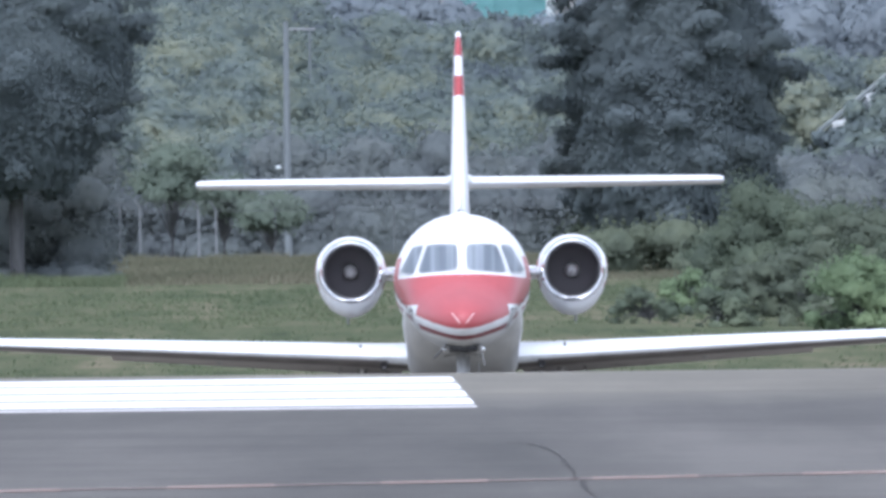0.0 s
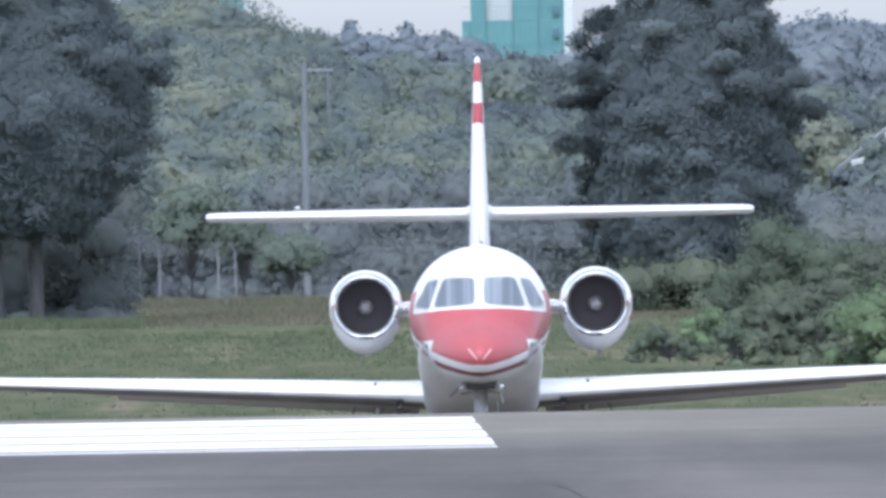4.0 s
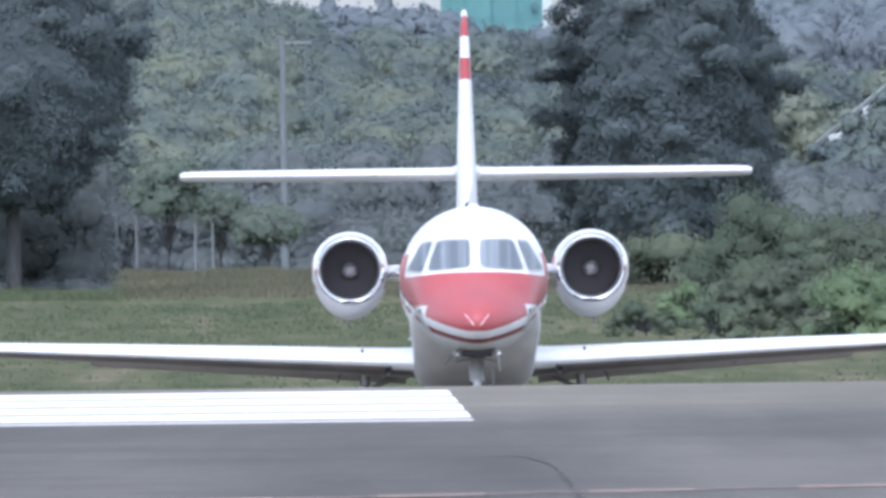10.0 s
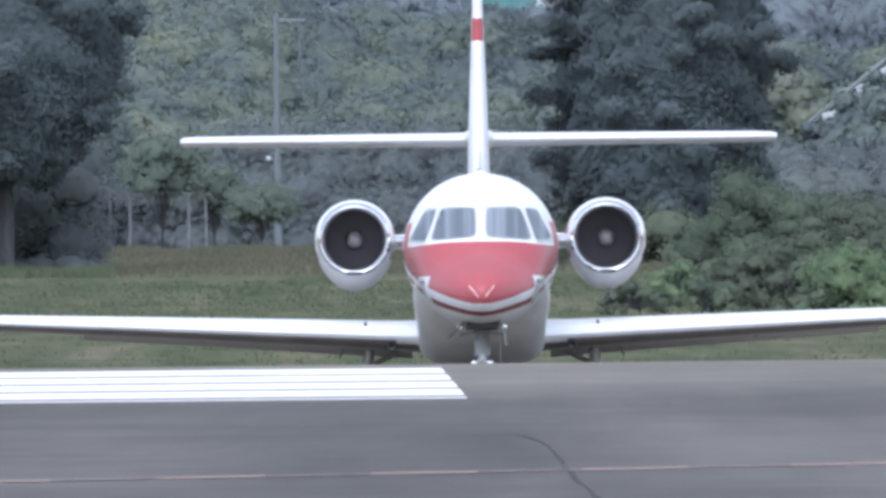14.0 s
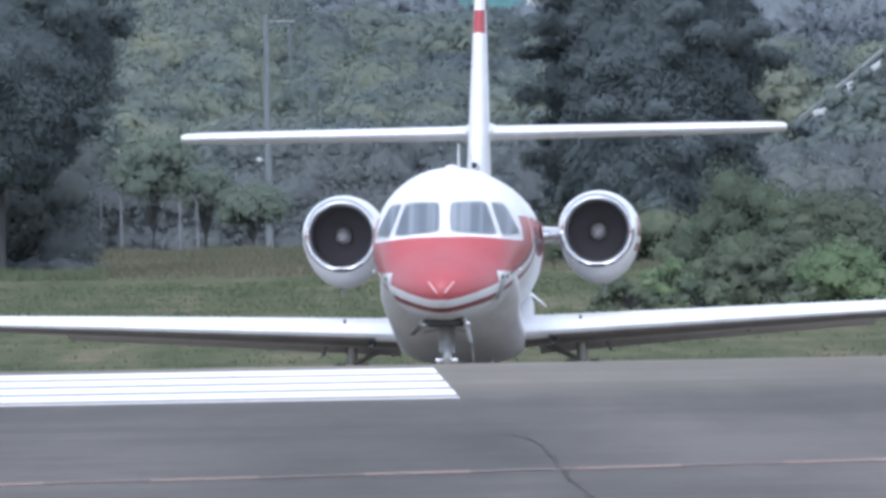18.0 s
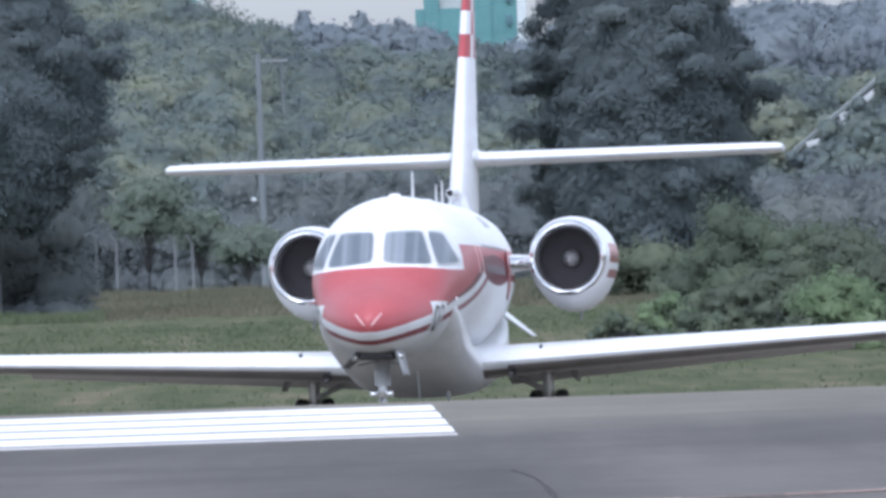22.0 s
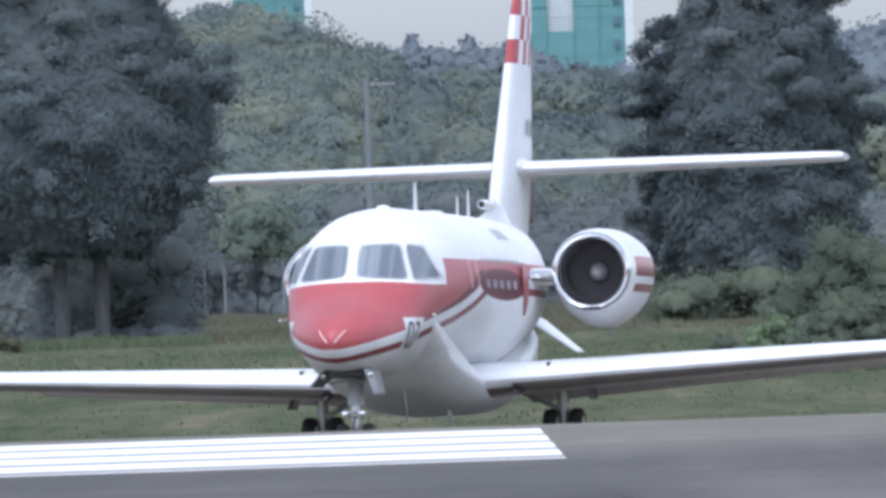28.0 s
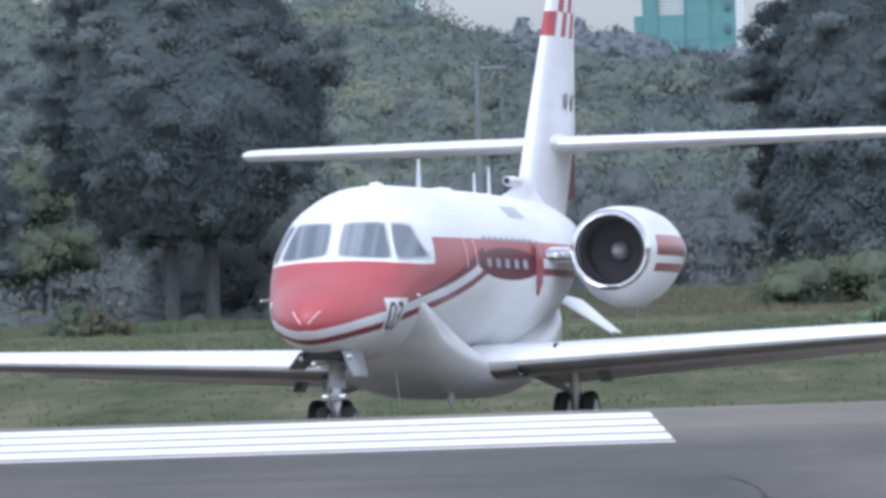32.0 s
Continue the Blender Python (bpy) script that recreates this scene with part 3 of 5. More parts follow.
def build_tail(jet):
    fin = [(2.55, -4.20, 3.55, 0, 0.085), (2.85, -4.45, 3.30, 0, 0.092), (3.43, -4.95, 2.86, 0, 0.095), (4.72, -6.06, 1.92, 0, 0.095), (5.46, -6.70, 1.39, 0, 0.09), (5.60, -6.90, 1.16, 0, 0.07), (5.66, -7.16, 0.74, 0, 0.05)]
    part("fin", surface(fin, 0.0, 0.72, True), M_FIN, jet, "white swept fin with a red chequered tip")
    part("rudder", surface(between(fin, 2.75, 5.50), 0.727, 1.0, True), M_FIN, jet)
    part("rudder_horn", surface(between(fin, 5.51, 5.65), 0.722, 1.0, True), M_FIN, jet)
    def fin_half(y, z):
        le, ch = [float(np.interp(z, [q[0] for q in fin], [q[k] for q in fin])) for k in (1, 2)]
        f = (le - y) / ch
        return 5 * 0.095 * (0.2969 * math.sqrt(f) - 0.126 * f - 0.3516 * f * f + 0.2843 * f ** 3 - 0.1036 * f ** 4) * ch
    for s in (-1, 1):
        for y0, w in ((-6.62, 0.12), (-6.82, 0.14), (-7.26, 0.13), (-7.45, 0.12)):
            bm = bmesh.new()
            vs = [bm.verts.new((s * (fin_half(y, z) * 1.05 + 0.006), y - 0.5 * (z - 3.9), z)) for y, z in ((y0, 3.83), (y0 - w, 3.83), (y0 - w, 4.03), (y0, 4.03))]
            bm.faces.new(vs)
            bmesh.ops.solidify(bm, geom=bm.faces[:], thickness=0.003)
            part("registration_bar", bm, M_FADED, jet, "small grey bar of unreadable marking")
    part("fin_beacon", turned([(0, 0.045), (0.05, 0.04), (0.09, 0.02), (0.1, 0.003)], 12, "Z", (0, -7.40, 5.64)), M_WHITE, jet, "white beacon on the fin's tip")
    part("dorsal_fillet", loft([[(s * w, y, z) for s, z in ((-1, 2.60), (-0.6, 2.60 + h * 0.6), (0, 2.60 + h), (0.6, 2.60 + h * 0.6), (1, 2.60))] for y, w, h in ((-2.9, 0.02, 0.09), (-3.5, 0.10, 0.17), (-4.2, 0.16, 0.30), (-4.6, 0.17, 0.42), (-5.2, 0.15, 0.44))]), M_WHITE, jet)
    for side in (1, -1):
        f = (lambda b: b) if side > 0 else mirrored
        st = [(0.05, -5.72, 1.75, 3.39, 0.112), (0.4, -5.84, 1.68, 3.39, 0.112), (2.2, -6.46, 1.30, 3.405, 0.130), (3.75, -7.0, 0.98, 3.42, 0.148), (3.97, -7.07, 0.92, 3.42, 0.144), (4.03, -7.13, 0.82, 3.42, 0.11)]
        tp = part("tailplane", f(surface(st, 0.0, 0.66)), M_WHITE, jet, "white tailplane set part way up the fin")
        part("elevator", f(surface(between(st, 0.2, 3.75), 0.667, 1.0)), M_WHITE, tp)
        part("tip_cap", f(surface(between(st, 3.76, 4.02), 0.663, 1.0)), M_WHITE, tp)
        part("root_fairing", f(turned([(-5.60, 0.01), (-5.72, 0.09), (-6.2, 0.13), (-7.0, 0.10), (-7.5, 0.02)], 14, "Y", (0.10, 0, 3.40))), M_WHITE, tp)
        # slanting strake under the tail
        st2 = [(0.0, -4.6, 1.7, 0, 0.05), (0.66, -5.45, 0.70, 0, 0.05)]
        bm = surface(st2)
        bmesh.ops.transform(bm, matrix=pose(0.33, 0, 1.50, 0, 40, 0), verts=bm.verts[:])
        part("strake", f(bm), M_WHITE, jet, "white strake under the tail")


def build_engine(jet, side):
    cx, cz, k = 1.65, 2.0, 40
    f = (lambda b: b) if side > 0 else mirrored
    outer = [(-1.40, 0.475, 0.0), (-1.55, 0.50, 0.06), (-1.8, 0.52, 0.12), (-2.2, 0.53, 0.145), (-2.8, 0.53, 0.145), (-3.4, 0.49, 0.10), (-3.9, 0.42, 0.05), (-4.3, 0.35, 0.0)]
    rings = []
    for y, r, drop in outer:
        rg = []
        for i in range(k):
            a = 2 * math.pi * i / k
            c, s = math.cos(a), math.sin(a)
            rg.append((cx + r * c, y, cz + r * s - (drop * (-s) ** 1.5 if s < 0 else 0)))
        rings.append(rg)
    nac = part("nacelle", f(loft(rings, caps=False)), M_NAC, jet, "white engine nacelle with two red stripes")
    lip = [(-1.62, 0.372), (-1.45, 0.38), (-1.335, 0.412), (-1.31, 0.447), (-1.33, 0.468), (-1.40, 0.478), (-1.44, 0.483)]
    part("intake_lip", f(turned(lip, k, "Y", (cx, 0, cz))), M_CHROME, nac, "polished metal intake ring")
    part("intake_duct", f(turned([(-1.60, 0.373), (-1.75, 0.37), (-1.95, 0.37), (-2.2, 0.37)], k, "Y", (cx, 0, cz))), M_DUCT, nac, "dark intake duct")
    part("fan_disc", f(turned([(-2.12, 0.375), (-2.125, 0.2), (-2.13, 0.01)], k, "Y", (cx, 0, cz), None, True)), M_DUCT, nac)
    part("spinner", f(turned([(-1.80, 0.005), (-1.83, 0.05), (-1.92, 0.092), (-2.05, 0.115)], 20, "Y", (cx, 0, cz))), M_SPIN, nac, "pale grey spinner")
    part("drain_slot", f(slab(cx - 0.12, cx + 0.11, -1.36, -1.298, cz - 0.466, cz - 0.432, 0.008)), M_BLACK, nac, "dark slot under the intake")
    part("drain_mast", f(tube([(cx + 0.05, -2.6, cz - 0.66), (cx + 0.05, -2.65, cz - 0.78)], [0.025, 0.012], 8)), M_GREY, nac)
    part("jet_pipe", f(turned([(-4.25, 0.345), (-4.6, 0.31), (-4.62, 0.29), (-4.3, 0.30)], 24, "Y", (cx, 0, cz))), M_STEEL, nac)
    # pylon between body and nacelle
    st = [(0.70, -0.95, 3.0, 1.955, 0.078), (0.97, -1.15, 2.75, 1.955, 0.077), (1.22, -1.62, 2.3, 1.96, 0.078)]
    pyl = part("pylon", f(surface(st)), M_WHITE, jet, "white engine pylon")
    part("pylon_edge", f(surface([(s, le + 0.01, ch, h, th * 1.1) for s, le, ch, h, th in st], 0.0, 0.06)), M_CHROME, pyl, "polished leading edge")


def wheel(parent, x, y, z, r, w, name="wheel"):
    """A tyre with its rim; the empty turns about the axle."""
    hub = part(name, turned([(-w / 2, r * 0.62), (-w / 2, r * 0.9), (-w * 0.3, r * 0.985), (0, r), (w * 0.3, r * 0.985), (w / 2, r * 0.9), (w / 2, r * 0.62)], 28, "X"), M_RUBBER, parent, "black rubber tyre")
    hub.location = (x, y, z)
    part("rim", turned([(-w * 0.42, 0.01), (-w * 0.42, r * 0.3), (-w * 0.5, r * 0.63), (w * 0.5, r * 0.63), (w * 0.42, r * 0.3), (w * 0.42, 0.01)], 20, "X"), M_STEEL, hub, "grey metal rim")
    return hub


def build_gear(jet):
    """Wheels stand 0.2 m under the body's zero."""
    wheels = []
    ny = 6.45
    leg = part("nose_leg", tube([(0, ny - 0.12, 0.80), (0, ny - 0.03, 0.45), (0, ny, 0.02)], [0.06, 0.055, 0.045], 14), M_STEEL, jet, "grey nose leg")
    part("leg_sleeve", tube([(0, ny - 0.11, 0.80), (0, ny - 0.05, 0.40)], [0.10, 0.095], 14), M_GREY, leg)
    part("steering_collar", turned([(0.27, 0.06), (0.28, 0.13), (0.34, 0.14), (0.35, 0.06)], 16, "Z", (0, ny - 0.02, 0)), M_CHROME, leg, "bright steering collar")
    for s in (-1, 1):
        part("steering_lug", turned([(-0.02, 0.02), (0.0, 0.035), (0.05, 0.035), (0.06, 0.01)], 10, "Y", (s * 0.10, ny + 0.10, 0.31), None, True), M_CHROME, leg)
    part("torque_link", tube([(0, ny + 0.06, 0.28), (0, ny + 0.18, 0.16), (0, ny + 0.05, 0.05)], 0.03, 8), M_STEEL, leg)
    part("drag_brace", tube([(0, ny - 0.05, 0.45), (0, ny - 0.85, 0.72)], 0.03, 8), M_STEEL, leg)
    part("axle", tube([(-0.2, ny, 0.0), (0.2, ny, 0.0)], 0.03, 8), M_STEEL, leg)
    # no opening is cut: a black slab stands for the shade inside the bay
    part("nose_wheel_bay", slab(-0.2, 0.2, 6.0, 7.1, 0.725, 0.80, 0.01), M_BLACK, jet, "black slab for the shaded nose wheel bay")
    for s in (-1, 1):
        wheels.append((wheel(jet, s * 0.15, ny, 0.0, 0.2, 0.12, "nose_wheel"), 0.2))
        bm = slab(s * 0.245 - 0.012, s * 0.245 + 0.012, 6.15, 7.2, 0.55 if s > 0 else 0.52, 0.82, 0.008)
        for v in bm.verts:
            if v.co.z < 0.6 and v.co.y > 7.0:
                v.co.y -= 0.25
        bmesh.ops.rotate(bm, cent=(s * 0.245, 0, 0.80), matrix=Matrix.Rotation(radians(-48 if s > 0 else 12), 3, "Y"), verts=bm.verts[:])
        part("nose_gear_door", bm, M_SHADOWED if s > 0 else M_GREY, jet, "nose gear door in a shadowed dark grey" if s > 0 else "pale grey nose gear door")
        part("taxi_light", turned([(7.10, 0.004), (7.09, 0.03), (7.05, 0.042), (6.98, 0.042)], 14, "Y", (s * 0.27, 0, 0.755), None, True), M_CHROME, jet, "small round taxi light by the nose wheel bay")
        part("hinge_arm", tube([(s * 0.27, ny + 0.2, 0.66), (s * 0.05, ny + 0.1, 0.70)], 0.015, 6), M_STEEL, jet)
        x = s * 1.47
        mleg = part("main_leg", tube([(x, 0.05, 0.62), (x, 0.0, 0.07)], [0.08, 0.065], 14), M_STEEL, jet, "grey main leg")
        part("axle", tube([(x - 0.24, 0, 0.07), (x + 0.24, 0, 0.07)], 0.04, 8), M_STEEL, mleg)
        part("side_brace", tube([(x, 0.05, 0.32), (x - s * 0.55, 0.1, 0.58)], 0.035, 8), M_STEEL, mleg)
        part("torque_link", tube([(x, -0.07, 0.35), (x, -0.25, 0.22), (x, -0.06, 0.10)], 0.025, 8), M_STEEL, mleg)
        for o in (-0.16, 0.16):
            wheels.append((wheel(jet, x + o, 0, 0.07, 0.27, 0.15, "main_wheel"), 0.27))
        bm = slab(x + s * 0.30 - 0.012, x + s * 0.30 + 0.012, -0.30, 0.35, 0.42, 0.62, 0.008)
        bmesh.ops.rotate(bm, cent=(x + s * 0.3, 0, 0.62), matrix=Matrix.Rotation(radians(-22 * s), 3, "Y"), verts=bm.verts[:])
        # the underside paint stands for the wing's shadow on the door
        part("main_gear_door", bm, M_LOWER, jet, "grimy main gear door painted dark for wing shadow")
    return wheels


def build_belly(jet):
    # station, half width, top, bottom
    rows = [(5.75, 0.80, 1.44, 1.38), (5.4, 0.85, 1.40, 1.02), (5.0, 0.865, 1.33, 0.78), (4.5, 0.85, 1.235, 0.62), (4.0, 0.835, 1.15, 0.53), (3.4, 0.825, 1.035, 0.45), (2.8, 0.82, 0.935, 0.385), (2.2, 0.815, 0.84, 0.33),
            (1.7, 0.81, 0.76, 0.30), (0.8, 0.81, 0.76, 0.28), (-1.0, 0.81, 0.95, 0.30), (-2.2, 0.80, 1.22, 0.40), (-3.0, 0.73, 1.36, 0.62), (-3.8, 0.54, 1.46, 0.95), (-4.5, 0.25, 1.52, 1.25)]
    rings = []
    for y, w, top, b in rows:
        rg, h = [], top - b
        for i in range(40):
            a = 2 * math.pi * i / 40
            c, s = math.cos(a), math.sin(a)
            e = 0.5 if s > 0 else 0.8
            rg.append((w * math.copysign(abs(c) ** e, c), y, b + h * 0.7 + (h * 0.3 if s > 0 else h * 0.7) * math.copysign(abs(s) ** e, s)))
        rings.append(rg)
    part("belly_fairing", loft(rings), M_BELLY, jet, "white belly fairing with faint grime")


def on_side(y, z, lift=0.006):
    return half_width(y, z) + lift


def build_details(jet):
    for s in (1, -1):
        q = lambda pts: [(s * x, z) for x, z in pts]
        main = [(0.075, 2.262), (0.49, 2.258), (0.632, 1.855), (0.075, 1.90)]
        sidew = [(0.553, 2.255), (0.705, 2.225), (0.892, 1.88), (0.694, 1.85)]
        for nm, pts, lab in (("windshield_frame", main, ""), ("side_window_frame", sidew, "")):
            pane(nm, q(pts), M_WHITE, jet, lab, 0.004, 12, 0.035)
        pane("windshield", q(main), M_GLASS, jet, "grey windshield pane with sky reflections painted on", 0.010)
        pane("side_window", q(sidew), M_GLASS, jet, "grey cockpit side window with sky reflections painted on", 0.010)
        # rear quarter window on the flank
        for y0 in (2.45, 1.92, 1.39, 0.86, 0.33):
            bm = bmesh.new()
            vs = []
            for i in range(16):
                a = 2 * math.pi * i / 16
                yy = y0 + 0.13 * math.copysign(abs(math.cos(a)) ** 0.5, math.cos(a))
                zz = 1.83 + 0.055 * math.copysign(abs(math.sin(a)) ** 0.5, math.sin(a))
                vs.append(bm.verts.new((s * on_side(yy, zz, 0.007), yy, zz)))
            bm.faces.new(vs if s > 0 else vs[::-1])
            bmesh.ops.solidify(bm, geom=bm.faces[:], thickness=0.004)
            part("cabin_window", bm, M_CABIN, jet, "cabin window painted pale for the sky it reflects")
        # pale bars of the weather probe fairings on the nose
        z0 = 1.13
        pts = [(s * (0.045 + 0.11 * i / 6), z0 - 0.01 + 0.14 * i / 6) for i in range(7)]
        part("nose_bar", tube([(x, front_y(x, z) + 0.006, z) for x, z in pts], 0.009, 6), M_PALERED, jet, "pale slanting bar on the red nose")
        part("pitot_tube", tube([(s * on_side(5.9, 1.45, -0.01), 5.9, 1.45), (s * on_side(5.9, 1.45, 0.07), 5.95, 1.43), (s * on_side(5.9, 1.45, 0.08), 6.12, 1.43)], 0.014, 6), M_CHROME, jet)
        rings = [[(s * (0.95 + 0.035 * w), -0.5 + 0.25 * w * c, z) for c in (-1, 0, 1)] + [(s * 0.94, -0.5, z)] for z, w in ((1.48, 0.1), (1.62, 0.7), (1.82, 1.0), (2.0, 0.8), (2.12, 0.1))]
        part("red_blade", loft(rings), M_REDP, jet, "red lens-shaped blade on the cabin flank")
        for y in (3.66, 3.12):
            part("flank_line", tube([(s * on_side(y, 1.76 + 0.36 * i / 6, 0.002), y, 1.76 + 0.36 * i / 6) for i in range(7)], 0.007, 6), M_PALERED, jet, "thin pale upright line in the red band")
    # roof aerials and domes
    def blade(name, y, h, c):
        rings = [[(x * c * 0.09 * k, y + b * c * k - (1 - k) * 0.3 * c, z) for x, b in ((0, 0.5), (1, 0.1), (0.6, -0.5), (-0.6, -0.5), (-1, 0.1))] for z, k in ((2.68, 1.0), (2.72 + h * 0.6, 0.75), (2.72 + h, 0.5))]
        part(name, loft(rings), M_WHITE, jet, "white blade aerial")
    blade("blade_aerial", 1.6, 0.36, 0.24)
    blade("blade_aerial", -1.6, 0.26, 0.16)
    blade("blade_aerial", -2.45, 0.34, 0.18)
    for y, r in ((3.95, 0.09), (0.35, 0.15)):
        part("roof_dome", turned([(2.68, r), (2.735, r * 0.95), (2.76, r * 0.7), (2.77, 0.01)], 20, "Z", (0, y, 0)), M_WHITE, jet, "low white roof dome")
    part("ram_scoop", turned([(-3.55, 0.038), (-3.50, 0.048), (-3.55, 0.058), (-3.9, 0.065), (-4.3, 0.05)], 18, "Y", (0, 0, 2.91)), M_WHITE, jet, "small round air scoop at the fin's foot")
    part("scoop_hole", turned([(-3.56, 0.038), (-3.57, 0.003)], 16, "Y", (0, 0, 2.91)), M_BLACK, jet)
    part("belly_aerial", tube([(-0.22, 4.3, 0.72), (-0.24, 4.15, 0.2)], [0.014, 0.006], 6), M_GREY, jet, "thin grey belly aerial")
    part("belly_aerial", slab(-0.41, -0.38, 1.9, 2.15, 0.20, 0.36, 0.008), M_GREY, jet)
    # the grey service panel on the roof flank
    bm = bmesh.new()
    rows = []
    for i in range(5):
        rows.append([bm.verts.new((-on_side(0.05 - 0.9 * i / 4, 2.40 + 0.13 * j / 3, 0.006), 0.05 - 0.9 * i / 4, 2.40 + 0.13 * j / 3)) for j in range(4)])
    for a, b in zip(rows, rows[1:]):
        for j in range(3):
            bm.faces.new((a[j], a[j + 1], b[j + 1], b[j]))
    part("service_panel", bm, M_GREY, jet, "grey panel on the roof's flank")
    # small unreadable writing above the cheat line
    for s in (1, -1):
        for i in range(9):
            y0 = 2.5 - 0.34 * i
            bm = bmesh.new()
            vs = [bm.verts.new((s * on_side(y, z, 0.006), y, z)) for y, z in ((y0, 2.10), (y0 - 0.16, 2.10), (y0 - 0.16, 2.14), (y0, 2.14))]
            bm.faces.new(vs)
            bmesh.ops.solidify(bm, geom=bm.faces[:], thickness=0.003)
            part("writing_bar", bm, M_FADED, jet, "small faded bar of unreadable writing")
    # number field on the nose: white field with the digits that show
    for s in (1, -1):
        bm = bmesh.new()
        rows = []
        for i in range(7):
            y = 6.72 - 0.60 * i / 6
            rows.append([bm.verts.new((s * on_side(y, 1.025 + 0.375 * j / 5, 0.004), y, 1.025 + 0.375 * j / 5)) for j in range(6)])
        for a, b in zip(rows, rows[1:]):
            for j in range(5):
                bm.faces.new((a[j], a[j + 1], b[j + 1], b[j]))
        bmesh.ops.recalc_face_normals(bm, faces=bm.faces[:])
        part("number_field", bm, M_WHITE, jet)
        cu = bpy.data.curves.new("digits", "FONT")
        cu.body, cu.size, cu.align_x = "03", 0.45, "LEFT"
        tmp = new("digits", cu)
        me = bpy.data.meshes.new_from_object(tmp.evaluated_get(bpy.context.evaluated_depsgraph_get()))
        bpy.data.objects.remove(tmp)
        bm = bmesh.new()
        bm.from_mesh(me)
        bmesh.ops.subdivide_edges(bm, edges=bm.edges[:], cuts=1)
        for v in bm.verts:
            a, b = v.co.x, v.co.y
            y = (6.68 - a) if s < 0 else (6.14 + a)
            z = 1.045 + b
            v.co = (s * on_side(y, z, 0.008), y, z)
        part("nose_number", bm, M_BLACK, jet, "black number on the nose", smooth=False)


def build_jet():
    jet = thing("business_jet", "white and red twin-engined business jet taxiing", "airplane")
    build_fuselage(jet)
    build_belly(jet)
    for s in (1, -1):
        build_wing(jet, s)
        build_engine(jet, s)
    build_tail(jet)
    wheels = build_gear(jet)
    build_details(jet)
    return jet, wheels


jet, jet_wheels = build_jet()

# ---- trees, bushes, grass ----
rng = np.random.default_rng(7)


def unit(v):
    return v / np.maximum(np.linalg.norm(v, axis=-1, keepdims=True), 1e-6)


def outward(faces, way):
    """Faces wound so that they look along their ways."""
    g = np.cross(faces[:, 1] - faces[:, 0], faces[:, 2] - faces[:, 0])
    back = (g * way).sum(1) < 0
    faces = faces.copy()
    faces[back] = faces[back][:, ::-1]
    return faces


def tri_leaves(pn, size, k=2, up=0.6):
    """Small leaf triangles, k to a tuft, lying roughly along the clump's skin; faces and their shading directions."""
    points, normals, loose = pn
    n = len(points)
    out, nrm = [], []
    for _ in range(k):
        w = unit(unit(normals) + rng.normal(size=(n, 3)) * loose)
        a = rng.normal(size=(n, 3))
        a = unit(a - (a * w).sum(1)[:, None] * w)
        b = np.cross(w, a)
        s = size * rng.uniform(0.6, 1.4, size=(n, 1))
        c = points + rng.normal(size=(n, 3)) * size * 0.3 * loose
        out.append(outward(np.stack([c - a * s - b * s * 0.45, c + a * s * 0.9 - b * s * 0.3, c + a * s * 0.1 + b * s * 0.8], 1), normals))
        nrm.append(unit(unit(normals) * [0.6, 0.6, 0.35] + 0.15 * w + [0, 0, up]))     # leaves mostly face the sky
    return np.concatenate(out), np.concatenate(nrm)


def ripple(p, size=1.0):
    """Uneven relief in [-1, 1] or so at points p: waves of several lengths crossing one another."""
    out = 0.0
    for k, (a, b, c, w) in enumerate(((1.9, 0.7, 2.6, 0.40), (-1.1, 2.3, 3.1, 0.40), (3.7, -2.9, 4.9, 0.28), (5.1, 4.3, -7.7, 0.22), (-9.0, 6.1, 12.3, 0.16))):
        out = out + w * np.sin((a * p[..., 0] + b * p[..., 1] + c * p[..., 2]) / size + 1.7 * k)
    return out


def buried(points, own, lobes, reach=0.86):
    """Which points lie well inside lobes other than their own."""
    x, y, z, rx, ry, rz = lobes[own]
    near = np.abs(lobes[:, :3] - [x, y, z]) < lobes[:, 3:] + [rx, ry, rz]
    out = np.zeros(len(points), dtype=bool)
    for k in np.flatnonzero(near.all(1)):
        if k != own:
            out |= (((points - lobes[k, :3]) / lobes[k, 3:]) ** 2).sum(1) < reach * reach
    return out


def lobes_points(lobes, density, fill=0.95, spread=1.12, fuzz=0.2):
    """Points, outward directions and looseness on the skin of ellipsoid lobes: most lie close, a share of fuzz stands off."""
    out, nrm, free = [], [], []
    lobes = np.array(lobes)
    for own, (x, y, z, rx, ry, rz) in enumerate(lobes):
        n = max(6, int(density * (rx * ry + rx * rz + ry * rz)))
        d = unit(rng.normal(size=(n, 3)))
        q = np.array([x, y, z]) + d * [rx, ry, rz]
        f = rng.random((n, 1)) < fuzz
        r = fill * (1 + 0.08 * ripple(q))[:, None] + np.where(f, (spread - fill) * rng.random((n, 1)) ** 1.5, 0.02 / max(rx, 0.2))
        q = np.array([x, y, z]) + d * r * [rx, ry, rz]
        keep = ~buried(q, own, lobes)
        out.append(q[keep])
        nrm.append(d[keep])
        free.append(np.where(f, 0.5, 0.14)[keep])
    return np.concatenate(out), np.concatenate(nrm), np.concatenate(free)


def _ball(k):
    bm = bmesh.new()
    bmesh.ops.create_icosphere(bm, subdivisions=k, radius=1.0)
    bm.verts.index_update()
    v = np.array([p.co[:] for p in bm.verts])
    f = np.array([[q.index for q in p.verts] for p in bm.faces])
    bm.free()
    return v, f


BALL, FINE_BALL = _ball(2), _ball(3)


